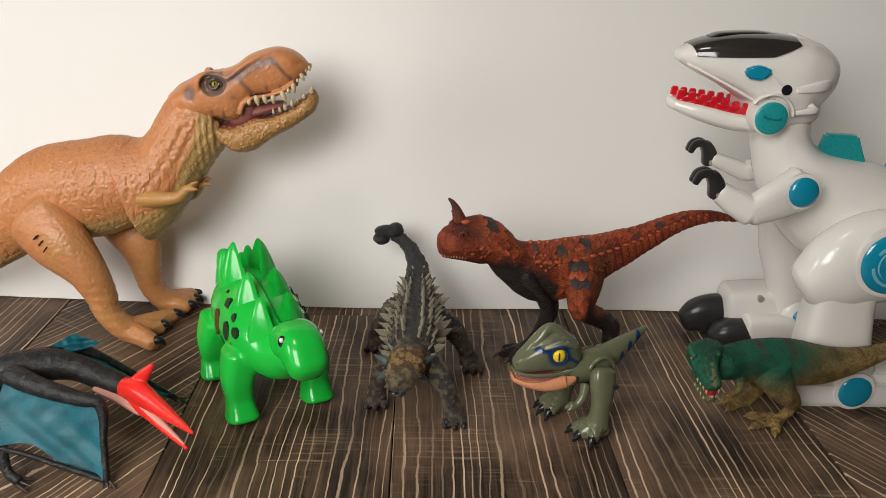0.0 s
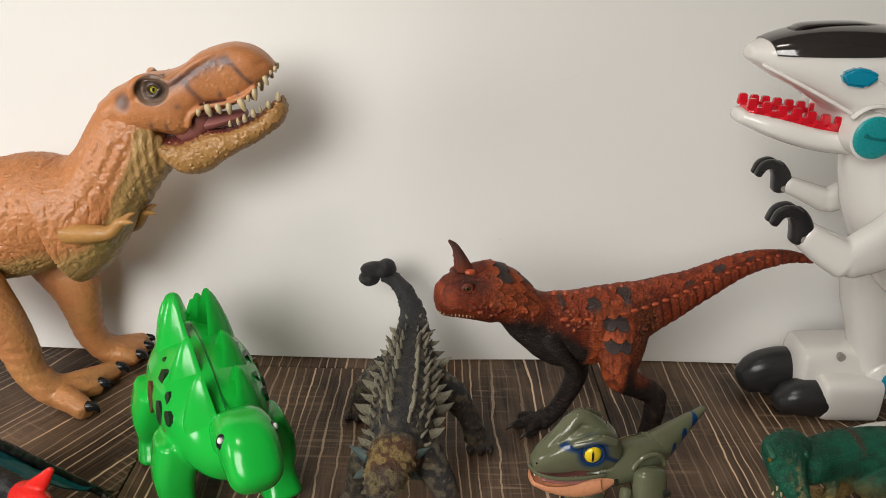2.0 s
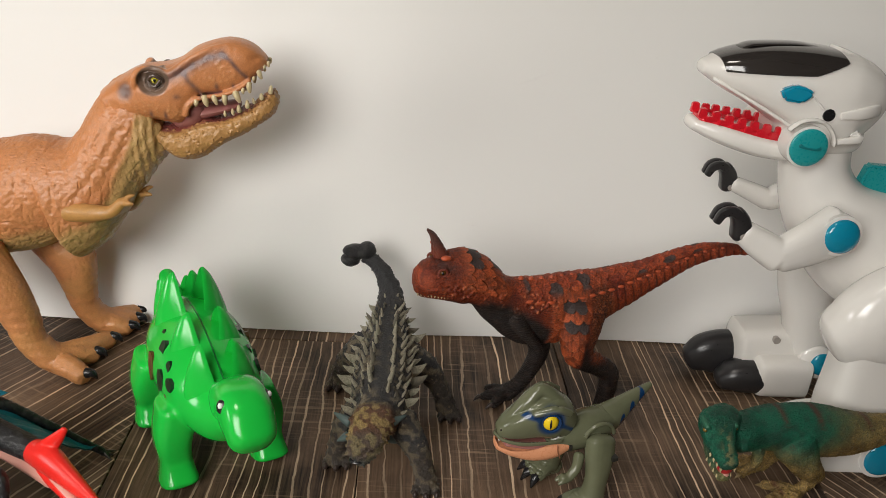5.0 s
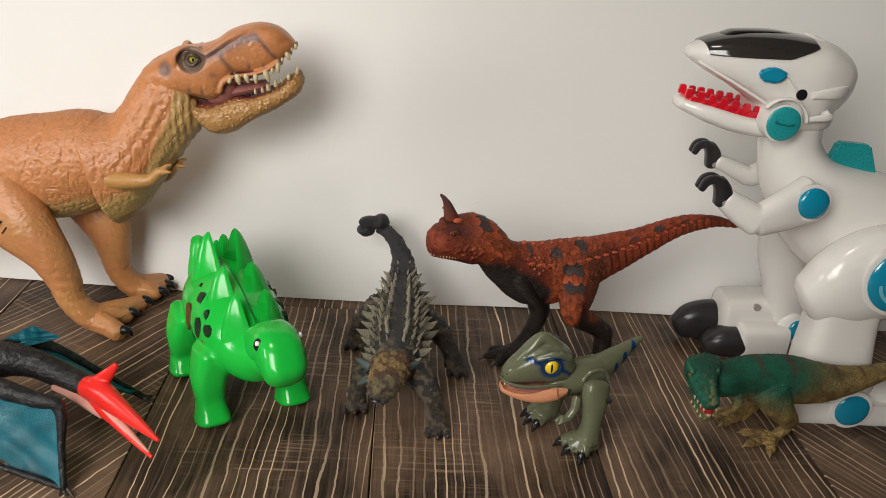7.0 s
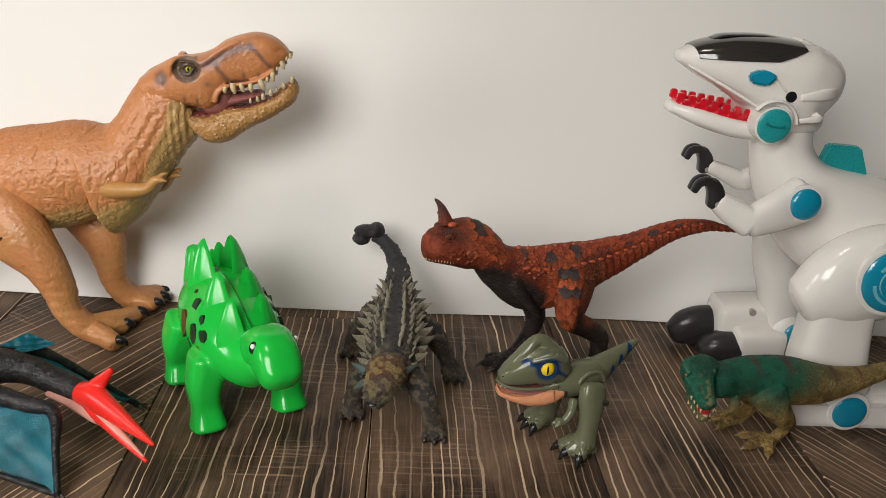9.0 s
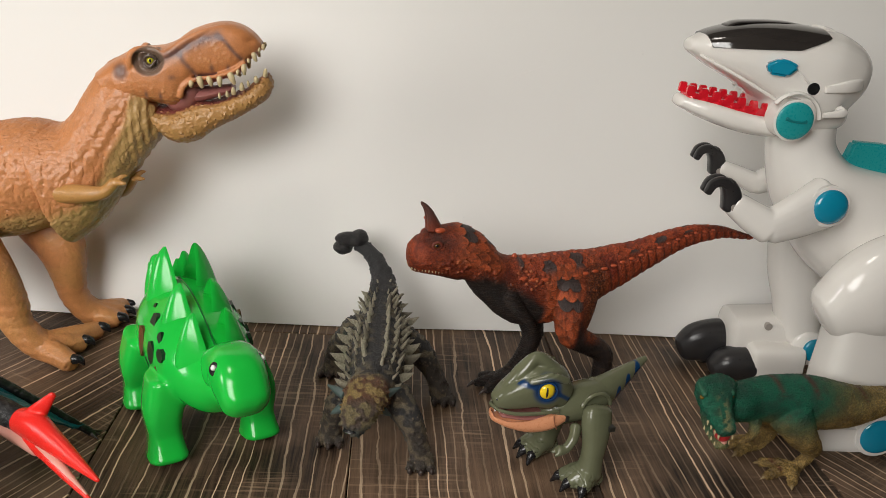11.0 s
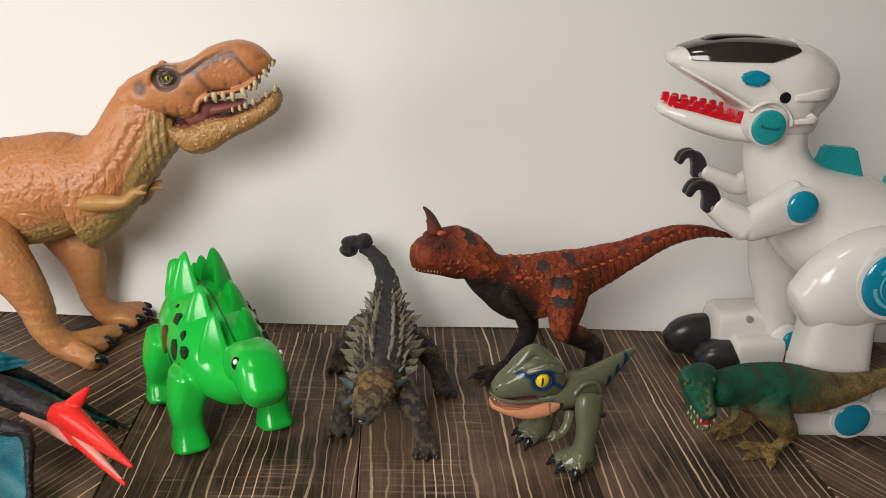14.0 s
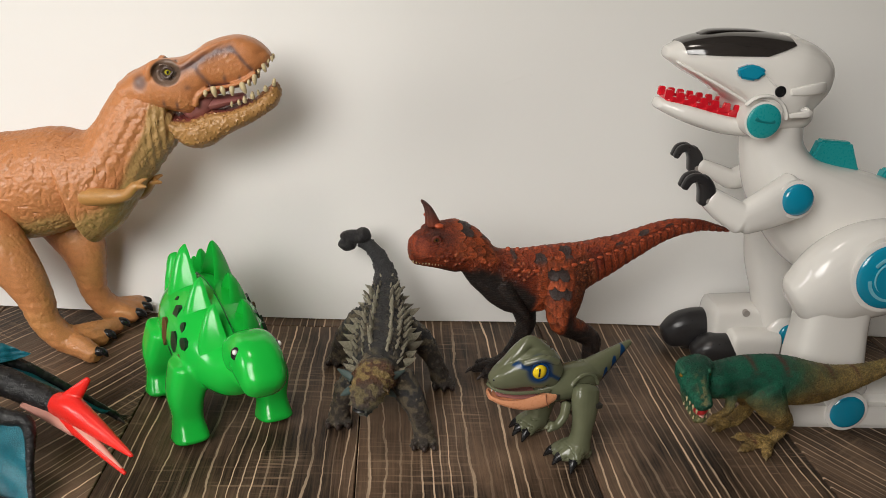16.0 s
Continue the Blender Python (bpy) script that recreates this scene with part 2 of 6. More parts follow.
def fuse(bm, voxel, rounds=4):
    """One skin round all that bm holds, smoothed."""
    me = bpy.data.meshes.new("fused")
    bmesh.ops.recalc_face_normals(bm, faces=bm.faces)
    bm.to_mesh(me), bm.free()
    ob = new("fused", me)
    r = ob.modifiers.new("skin", "REMESH")
    r.mode, r.voxel_size, r.adaptivity = "VOXEL", voxel, 0.0
    s = ob.modifiers.new("smooth", "SMOOTH")
    s.factor, s.iterations = 0.5, rounds
    done = bpy.data.meshes.new_from_object(ob.evaluated_get(bpy.context.evaluated_depsgraph_get()))
    bpy.data.objects.remove(ob), bpy.data.meshes.remove(me)
    return done


def arrays(me):
    n = len(me.vertices)
    co, no = np.empty(n * 3), np.empty(n * 3)
    me.vertices.foreach_get("co", co)
    me.vertex_normals.foreach_get("vector", no)
    return co.reshape(-1, 3), no.reshape(-1, 3)


def relief(me, height):
    """Moves the skin out along its normals by height(places, normals)."""
    co, no = arrays(me)
    me.vertices.foreach_set("co", (co + no * height(co, no)[:, None]).ravel())
    me.update()


def tint(me, colours):
    """Lays a paint pattern on the mesh: colours(places, normals) gives a colour for each."""
    co, no = arrays(me)
    c = np.clip(colours(co, no), 0, 1)
    at = me.color_attributes.new("tint", "FLOAT_COLOR", "POINT")
    at.data.foreach_set("color", np.hstack([c, np.ones((len(c), 1))]).ravel())


def part(name, bm, material, parent, label="", smooth=True):
    """Links a bmesh or a mesh as one mesh object under a thing or a part."""
    if isinstance(bm, bmesh.types.BMesh):
        me = bpy.data.meshes.new(name)
        bmesh.ops.recalc_face_normals(bm, faces=bm.faces)
        bm.to_mesh(me), bm.free()
    else:
        me = bm
        me.name = name
    me.materials.clear()
    me.materials.append(material)
    me.polygons.foreach_set("use_smooth", [smooth] * len(me.polygons))
    ob = new(name, me)
    ob.parent = parent
    if smooth:
        me.set_sharp_from_angle(angle=radians(42))
    return tagged(ob, label)


def thing(name, x, y, yaw, label, category, group="", size=1.0):
    ob = new(name)
    ob.empty_display_size = 0.02
    ob.matrix_world = pose(x, y, 0, 0, 0, yaw) @ Matrix.Scale(size, 4)
    return tagged(ob, label, category, group)


def cone(c0, c1, r, bend=(0, 0, 0), seg=10):
    """A tooth, claw or horn from c0 to c1."""
    a, b = np.array(c0, float), np.array(c1, float)
    mid = (a + b) / 2 + np.array(bend, float)
    return tube(bmesh.new(), [(*a, r), (*mid, r * 0.72), (*b, r * 0.16)], seg, 4, blunt=0.3)


# ---- the setting ----
def wood_material(name, grain, bend=5.0):
    """Dark planks with pale grain lines; grain: degrees by which the lines turn from the plank's length."""
    m = base_material(name, 0.42)
    t, nodes, ln, p = links(m)
    co, info = nodes.new("ShaderNodeTexCoord"), nodes.new("ShaderNodeObjectInfo")
    shift = nodes.new("ShaderNodeVectorMath")
    shift.operation = "MULTIPLY_ADD"
    comb = nodes.new("ShaderNodeCombineXYZ")
    ln.new(info.outputs["Random"], comb.inputs[0]), ln.new(info.outputs["Random"], comb.inputs[1])
    ln.new(comb.outputs[0], shift.inputs[0])
    shift.inputs[1].default_value = (7.3, 3.1, 0)
    turn = nodes.new("ShaderNodeVectorRotate")
    turn.rotation_type = "Z_AXIS"
    turn.inputs["Angle"].default_value = radians(grain)
    ln.new(co.outputs["Object"], turn.inputs["Vector"])
    ln.new(turn.outputs[0], shift.inputs[2])

    def noise_at(sx, sy, detail, rough, distort=0.0):
        mp, n = nodes.new("ShaderNodeMapping"), nodes.new("ShaderNodeTexNoise")
        mp.inputs["Scale"].default_value = (sx, sy, 1)
        n.inputs["Scale"].default_value, n.inputs["Detail"].default_value = 1.0, detail
        n.inputs["Roughness"].default_value, n.inputs["Distortion"].default_value = rough, distort
        ln.new(shift.outputs[0], mp.inputs[0]), ln.new(mp.outputs[0], n.inputs["Vector"])
        return n.outputs[0]

    def span(x, a, b, c, d):
        r = nodes.new("ShaderNodeMapRange")
        for k, v in enumerate((a, b, c, d)):
            r.inputs[k + 1].default_value = v
        ln.new(x, r.inputs[0])
        return r.outputs[0]

    def calc(op, a, b):
        q = nodes.new("ShaderNodeMath")
        q.operation = op
        for k, v in enumerate((a, b)):
            if isinstance(v, float):
                q.inputs[k].default_value = v
            else:
                ln.new(v, q.inputs[k])
        return q.outputs[0]

    p.inputs["Specular IOR Level"].default_value = 0.2
    # bright grain lines: bands across the plank of uneven spacing and width, each with its own strength
    sep = nodes.new("ShaderNodeSeparateXYZ")
    ln.new(shift.outputs[0], sep.inputs[0])
    slow, mid, quick = noise_at(16.0, 1.6, 2, 0.5), noise_at(30.0, 7.0, 2, 0.5), noise_at(40.0, 55.0, 3, 0.6)
    phase = calc("ADD", calc("ADD", calc("MULTIPLY", sep.outputs[0], 155.0), calc("MULTIPLY", slow, bend)), calc("ADD", calc("MULTIPLY", mid, 1.6), calc("MULTIPLY", quick, 0.35)))
    saw = calc("FRACT", phase, 0.0)
    own = nodes.new("ShaderNodeTexWhiteNoise")
    own.noise_dimensions = "1D"
    ln.new(calc("FLOOR", phase, 0.0), own.inputs["W"])
    off = calc("MULTIPLY", calc("ABSOLUTE", calc("SUBTRACT", saw, 0.5), 0.0), 2.0)
    wide = span(noise_at(55.0, 5.0, 3, 0.55), 0.3, 0.7, 0.07, 0.28)
    line = calc("SUBTRACT", 1.0, calc("MINIMUM", calc("DIVIDE", off, wide), 1.0))
    line = span(line, 0.0, 0.28, 0.0, 1.0)
    broken = span(noise_at(70.0, 9.0, 5, 0.65), 0.34, 0.54, 0.25, 1.0)
    streak = calc("MULTIPLY", calc("MULTIPLY", line, broken), span(own.outputs["Value"], 0.1, 0.8, 0.15, 1.0))
    fine = span(noise_at(620.0, 16.0, 5, 0.7), 0.38, 0.80, 0.0, 1.0)
    patch = span(noise_at(13.0, 8.0, 5, 0.6), 0.42, 0.66, 0.0, 1.0)
    hatch = calc("MULTIPLY", span(noise_at(18.0, 420.0, 4, 0.6, 0.6), 0.54, 0.66, 0.0, 1.0), span(noise_at(17.0, 13.0, 2, 0.5), 0.48, 0.58, 0.0, 1.0))
    ramp, light, cut = nodes.new("ShaderNodeMixRGB"), nodes.new("ShaderNodeMixRGB"), nodes.new("ShaderNodeMixRGB")
    ramp.inputs[1].default_value, ramp.inputs[2].default_value = (0.011, 0.0070, 0.0052, 1), (0.30, 0.190, 0.120, 1)
    ln.new(calc("ADD", calc("MULTIPLY", fine, 0.42), calc("MULTIPLY", patch, 0.52)), ramp.inputs[0])
    ln.new(ramp.outputs[0], cut.inputs[1])
    cut.inputs[2].default_value = (0.30, 0.20, 0.13, 1)
    ln.new(calc("MULTIPLY", hatch, 0.7), cut.inputs[0])
    ln.new(cut.outputs[0], light.inputs[1])
    light.inputs[2].default_value = (0.80, 0.60, 0.41, 1)
    ln.new(calc("MULTIPLY", streak, 0.9), light.inputs[0])
    ln.new(light.outputs[0], p.inputs["Base Color"])
    ln.new(span(fine, 0.0, 1.0, 0.34, 0.55), p.inputs["Roughness"])
    b = nodes.new("ShaderNodeBump")
    b.inputs["Strength"].default_value, b.inputs["Distance"].default_value = 0.35, 0.0006
    ln.new(calc("ADD", fine, streak), b.inputs["Height"]), ln.new(b.outputs[0], p.inputs["Normal"])
    return m


def matt(name, colour, vary, scale, rough=0.6, bump=0.06):
    return plastic(name, colour, rough, vary, bump, scale)


WOODS = {0: wood_material("dark_streaked_wood", 0), 1: wood_material("dark_fanned_wood", 30, 9.0), -1: wood_material("dark_slanted_wood", -33, 7.0)}
GAP = matt("dark_joint", (0.012, 0.009, 0.008), 0.2, 30, 0.8)
BOARD = matt("white_card", (0.80, 0.785, 0.755), 0.02, 5, 0.5, 0.015)
SCUFF = matt("grey_scuff", (0.79, 0.775, 0.745), 0.1, 40)
PAINT = matt("room_paint", (0.24, 0.222, 0.195), 0.04, 2, 0.8)
CEIL = matt("ceiling_paint", (0.55, 0.54, 0.52), 0.02, 2, 0.9)

floor = tagged(new("floor", bpy.data.meshes.new("floor")), "dark brown streaked wood floor of wide planks", "floor", kind="structure")
bm = box(bmesh.new(), (-2.2, -2.2, -0.06), (2.4, 2.2, -0.004))
bm.to_mesh(floor.data), bm.free()
floor.data.materials.append(GAP)


def plank_mesh(width, length, wood):
    me = bpy.data.meshes.new("plank")
    b = box(bmesh.new(), (0.0004, 0.0004, -0.005), (width - 0.0004, length - 0.0004, 0.0), 0.0005, 1)
    b.to_mesh(me), b.free()
    me.materials.append(wood)
    return me


PLANK_W, PLANK_L = 0.139, 0.92
LONG = {k: plank_mesh(PLANK_W, PLANK_L, wood) for k, wood in WOODS.items()}
GRAIN = {-2: 1, 2: -1}
for i in range(-17, 18):
    for j in range(-3, 3):
        ob = new("plank", LONG[GRAIN.get(i, 0)])
        ob.parent = floor
        ob.location = (0.033 + i * PLANK_W, j * PLANK_L + 0.31 * (i % 3), 0)

# the leaning white board, bent a little
LEAN_BACK = 0.335


def board_y(x):
    return 0.631 + 0.012 * max(0.0, (-x - 0.0) / 0.35) ** 1.7 + 0.006 * math.sin((x - 0.05) * 9.0) * (1 if x > 0.05 else 0)


board = tagged(new("backdrop_board", bpy.data.meshes.new("backdrop_board")), "white bent card board leaning behind the toys", "backdrop")
bm = bmesh.new()
front, back = [], []
NX, NZ = 72, 10
for j in range(NZ + 1):
    z = 0.001 + 0.62 * j / NZ
    front.append([bm.verts.new((x, board_y(x) + LEAN_BACK * z, z)) for x in np.linspace(-0.62, 0.82, NX + 1)])
    back.append([bm.verts.new((x, board_y(x) + LEAN_BACK * z + 0.005, z)) for x in np.linspace(-0.62, 0.82, NX + 1)])
for j in range(NZ):
    for i in range(NX):
        bm.faces.new((front[j][i], front[j][i + 1], front[j + 1][i + 1], front[j + 1][i]))
        bm.faces.new((back[j][i + 1], back[j][i], back[j + 1][i], back[j + 1][i + 1]))
for i in range(NX):
    bm.faces.new((front[0][i + 1], front[0][i], back[0][i], back[0][i + 1]))
    bm.faces.new((front[NZ][i], front[NZ][i + 1], back[NZ][i + 1], back[NZ][i]))
for j in range(NZ):
    bm.faces.new((front[j][0], front[j + 1][0], back[j + 1][0], back[j][0]))
    bm.faces.new((front[j + 1][NX], front[j][NX], back[j][NX], back[j + 1][NX]))
bm.to_mesh(board.data), bm.free()
board.data.materials.append(BOARD)
board.data.polygons.foreach_set("use_smooth", [True] * len(board.data.polygons))
board.data.set_sharp_from_angle(angle=radians(40))

for x0, z0, x1, z1, r in ((0.130, 0.180, 0.160, 0.192, 0.0002), (0.1045, 0.0815, 0.1065, 0.0818, 0.0006), (0.235, 0.205, 0.236, 0.2055, 0.0007)):
    part("scuff", tube(bmesh.new(), [(x0, board_y(x0) + LEAN_BACK * z0, z0, r, 0.0002), (x1, board_y(x1) + LEAN_BACK * z1, z1, r * 0.5, 0.0002)], 6), SCUFF, board)

# the room: unseen plain walls, a window opening behind the camera, one for the side fill
X0, X1, Y0, Y1, H = -1.3, 2.4, -0.31, 2.2, 2.4


def wall(name, lo, hi, label):
    ob = tagged(new(name, bpy.data.meshes.new(name)), label, "wall", kind="structure")
    b = box(bmesh.new(), lo, hi)
    b.to_mesh(ob.data), b.free()
    ob.data.materials.append(PAINT)
    return ob


wall("wall_north", (X0, Y1, 0), (X1, Y1 + 0.1, H), "plain painted wall of the room")
for k, (lo, hi) in enumerate((((X0 - 0.1, Y0, 0), (X0, -0.20, H)), ((X0 - 0.1, 0.30, 0), (X0, Y1, H)), ((X0 - 0.1, -0.20, 0), (X0, 0.30, 0.16)), ((X0 - 0.1, -0.20, 0.68), (X0, 0.30, H)))):
    wall("wall_west_%d" % (k + 1), lo, hi, "plain painted wall beside the added fill opening")
wall("wall_east", (X1, Y0, 0), (X1 + 0.1, Y1, H), "plain painted wall of the room")
for k, (lo, hi) in enumerate((((X0, Y0 - 0.1, 0), (-0.68, Y0, H)), ((-0.08, Y0 - 0.1, 0), (X1, Y0, H)), ((-0.68, Y0 - 0.1, 0), (-0.08, Y0, 0.29)), ((-0.68, Y0 - 0.1, 0.81), (-0.08, Y0, H)))):
    wall("wall_south_%d" % (k + 1), lo, hi, "plain painted wall beside the window")
ceiling = tagged(new("ceiling", bpy.data.meshes.new("ceiling")), "plain white ceiling", "ceiling", kind="structure")
bm = box(bmesh.new(), (X0 - 0.1, Y0 - 0.1, H), (X1 + 0.1, Y1 + 0.1, H + 0.1))
bm.to_mesh(ceiling.data), bm.free()
ceiling.data.materials.append(CEIL)


# ---- the large orange tyrannosaur ----
def build_rex():
    rex = thing("toy_tyrannosaur", -0.13, 0.607, 4, "large orange vinyl tyrannosaur toy with open jaws", "toy dinosaur", "toy dinosaurs")
    b = bmesh.new()
    tube(b, [(-0.235, 0, 0.030, 0.006), (-0.184, 0, 0.046, 0.0125), (-0.161, 0, 0.058, 0.017, 0.016), (-0.141, 0, 0.075, 0.0235, 0.021),
             (-0.122, 0, 0.092, 0.030, 0.026), (-0.095, 0, 0.107, 0.036, 0.030), (-0.066, 0, 0.112, 0.037, 0.032), (-0.039, 0, 0.120, 0.033, 0.030),
             (-0.016, 0, 0.124, 0.020, 0.022)], 28)
    loft(b, [(-0.0489, 0.1497, -0.0265, 0.0714, 0.034), (-0.0308, 0.1499, -0.0086, 0.0858, 0.031), (-0.0233, 0.1559, 0.0032, 0.1036, 0.0275), (-0.0153, 0.1677, 0.014, 0.1203, 0.025), (-0.0073, 0.1798, 0.0231, 0.1333, 0.0228), (0.002, 0.1898, 0.0317, 0.1453, 0.0205), (0.0136, 0.196, 0.0322, 0.1603, 0.0175)])
    me = fuse(b, 0.00085, 6)
    belly = np.array((0.52, 0.32, 0.125))
    orange = np.array((0.57, 0.235, 0.090))

    def wrinkles(p, n):
        w = cloud(p * (420, 300, 130) + cloud(p * 60)[:, None] * 5)
        f1, f2, _ = cells(p * (420, 420, 330))
        fold = cloud(p * (70, 60, 30) + 3)
        neck = step(-0.03, 0.0, p[:, 0]) * step(0.19, 0.15, p[:, 2])
        crease = np.abs(cloud(p * (150, 120, 60) + 4 * cloud(p * 45)[:, None]) - 0.5)
        pleat = step(0.010, 0.018, p[:, 0]) * step(0.176, 0.165, p[:, 2]) * np.sin(p[:, 0] * 1500 + 3 * fold)
        fine = np.abs(cloud(p * (760, 520, 300) + 6 * cloud(p * 80)[:, None]) - 0.5)
        hatch = np.abs(cloud(p * (300, 420, 640) + 5 * cloud(p * 70)[:, None]) - 0.5)
        return 0.0004 * pleat - 0.00035 * step(0.10, 0.0, fine) - 0.0002 * step(0.08, 0.0, hatch) + 0.0005 * (w - 0.5) + 0.0003 * step(0.02, 0.25, f2 - f1) - 0.0005 * step(0.07, 0.0, crease) + 0.0007 * (fold - 0.5) + 0.0006 * neck * (np.sin(900 * (p[:, 0] * 0.85 - p[:, 2] * 0.5 + 0.01 * fold)) * 0.5)

    def skin(p, n):
        low = np.interp(p[:, 0], (-0.20, -0.10, -0.075, -0.055, -0.016, -0.007, 0.002, 0.009, 0.014, 0.017, 0.03), (0.030, 0.083, 0.094, 0.098, 0.103, 0.116, 0.133, 0.149, 0.160, 0.172, 0.18)) + 0.008 * (cloud(p * 90) - 0.5)
        f = step(low + 0.004, low - 0.008, p[:, 2])
        c = blend(np.tile(orange, (len(p), 1)), belly, f)
        top = step(0.4, 0.95, n[:, 2]) * 0.25
        return blend(c, (0.46, 0.17, 0.055), top)

    relief(me, wrinkles), tint(me, skin)
    part("body", me, REX_SKIN, rex)

    # skull: brow, cheek and snout
    b = bmesh.new()
    loft(b, [(-0.0053, 0.1836, 0.0096, 0.1638, 0.017), (0.0057, 0.1919, 0.017, 0.1672, 0.0196), (0.0186, 0.199, 0.0302, 0.1673, 0.0212), (0.0339, 0.2016, 0.0439, 0.166, 0.0204), (0.0433, 0.2054, 0.0486, 0.1744, 0.0187), (0.0524, 0.212, 0.055, 0.1829, 0.0177), (0.0626, 0.2162, 0.0677, 0.1849, 0.0168), (0.0727, 0.2183, 0.0773, 0.1882, 0.0158), (0.0826, 0.2166, 0.085, 0.1941, 0.014), (0.0904, 0.2119, 0.091, 0.1989, 0.0105), (0.0947, 0.2072, 0.0945, 0.2027, 0.006)], 34, 5, 2.7)
    for s in (-1, 1):
        tube(b, [(0.0184, s * 0.0190, 0.1905, 0.0020), (0.0194, s * 0.0185, 0.1970, 0.0026), (0.0240, s * (0.0140 - 0.0015 * s), 0.1982 - 0.0010 * s, 0.0034), (0.0314, s * (0.0130 - 0.0020 * s), 0.1978 - 0.0012 * s, 0.0036), (0.0385, s * (0.0140 - 0.0010 * s), 0.1972 - 0.0006 * s, 0.0032), (0.0509, s * 0.0142, 0.2068, 0.0026), (0.0620, s * 0.0120, 0.2125, 0.0022), (0.0726, s * 0.0090, 0.2155, 0.0018)], 12)
        tube(b, [(0.0462, s * 0.0170, 0.1735, 0.0018), (0.0490, s * 0.0168, 0.1805, 0.0017), (0.0560, s * 0.0162, 0.1846, 0.0015), (0.0677, s * 0.0153, 0.1866, 0.0014), (0.0773, s * 0.0142, 0.1900, 0.0014), (0.0850, s * 0.0124, 0.1957, 0.0013)], 10)
    me = fuse(b, 0.0008, 4)
    band = ((0.0376, 0.1961), (0.0464, 0.2006), (0.0544, 0.2050), (0.0624, 0.2088), (0.0695, 0.2110))
    thin = ((0.0695, 0.2110), (0.0738, 0.2079), (0.0783, 0.2025), (0.0828, 0.1978))
    drop = ((0.0471, 0.1991), (0.0500, 0.1944), (0.0536, 0.1905), (0.0565, 0.1858))

    def pits(p, n):
        f1, f2, own = cells(p * 430)
        out = np.abs(p[:, 1]) > 0.007
        inside = oval(p, 0.0640, 0.2010, 0.0145, 0.0085, 2) * out
        low = step(0.186, 0.176, p[:, 2]) + inside
        ring = np.hypot((p[:, 0] - 0.0294) / 0.0092, (p[:, 2] - 0.1943) / 0.0085)
        socket = step(1.0, 0.72, ring) * out
        folds = 0.0003 * np.sin(ring * 26) * step(1.0, 0.85, ring) * out
        beads = step(0.46, 0.22, f1) * np.clip(low, 0, 1) * (p[:, 0] < 0.078)
        nose = oval(p, 0.0885, 0.2085, 0.0030, 0.0018)
        return 0.00035 * beads + 0.00018 * (cloud(p * 500) - 0.5) - 0.0020 * socket + folds - 0.0007 * inside - 0.0022 * oval(p, 0.0127, 0.1872, 0.0040, 0.0046) * out - 0.0012 * nose - 0.0005 * np.exp(-(along(p, ((0.0185, 0.168), (0.0300, 0.170), (0.0440, 0.169))) / 0.0008) ** 2)

    def face(p, n):
        c = np.tile(orange * (1.0, 0.95, 0.9), (len(p), 1))
        f1, f2, own = cells(p * 430)
        out = np.abs(p[:, 1]) > 0.0065
        low = np.clip(step(0.186, 0.176, p[:, 2]) + oval(p, 0.0640, 0.2010, 0.0145, 0.0085, 2), 0, 1)
        c = blend(c, (0.70, 0.36, 0.16), 0.6 * step(0.40, 0.22, f1) * low)
        mist = 0.75 + 0.5 * cloud(p * 420)
        dark = 0.85 * np.exp(-(along(p, band) / 0.0030) ** 2) + 0.85 * np.exp(-(along(p, thin) / 0.0013) ** 2) + 0.75 * np.exp(-(along(p, drop) / 0.0016) ** 2)
        for x, z, w, hh in ((0.0425, 0.1854, 0.0019, 0.0016), (0.0273, 0.1743, 0.0010, 0.0030), (0.0354, 0.1736, 0.0010, 0.0030), (0.0655, 0.1915, 0.0012, 0.0024), (0.075, 0.1923, 0.0010, 0.0016)):
            dark = dark + 0.8 * oval(p, x, z, w, hh)
        c = blend(c, (0.115, 0.068, 0.070), np.clip(dark * mist, 0, 0.9) * out)
        ring = np.hypot((p[:, 0] - 0.0294) / 0.0094, (p[:, 2] - 0.1943) / 0.0088)
        c = blend(c, (0.165, 0.115, 0.085), 0.92 * step(1.04, 0.90, ring) * out)
        c = blend(c, (0.060, 0.042, 0.036), 0.7 * np.exp(-((ring - 0.42) / 0.16) ** 2) * out)
        c = blend(c, (0.120, 0.070, 0.062), 0.9 * oval(p, 0.0127, 0.1872, 0.0046, 0.0052, 2) * out)
        return blend(c, (0.24, 0.085, 0.07), step(-0.55, -0.9, n[:, 2]) * step(0.050, 0.054, p[:, 0]) * step(0.017, 0.015, np.abs(p[:, 1])))

    relief(me, pits), tint(me, face)
    skull = part("skull", me, REX_SKIN, rex)
    for s in (-1, 1):
        part("eye", ball(bmesh.new(), (0.0306, s * 0.0178, 0.1948), (0.0023, 0.0026, 0.0023)), EYE_YELLOW, skull, "small yellow painted eye")
        part("eyelid", tube(bmesh.new(), [(0.0268, s * 0.0186, 0.1944, 0.0008), (0.0284, s * 0.0200, 0.1970, 0.0010), (0.0309, s * 0.0204, 0.1978, 0.0010), (0.0341, s * 0.0196, 0.1958, 0.0008)], 8), plastic_eyelid, skull)
        part("lower_eyelid", tube(bmesh.new(), [(0.0268, s * 0.0186, 0.1942, 0.0008), (0.0286, s * 0.0200, 0.1920, 0.0009), (0.0312, s * 0.0202, 0.1916, 0.0009), (0.0341, s * 0.0196, 0.1954, 0.0008)], 8), plastic_eyelid, skull)
        part("pupil", ball(bmesh.new(), (0.0308, s * 0.0202, 0.1949), (0.0007, 0.0005, 0.0012)), BLACK, skull)
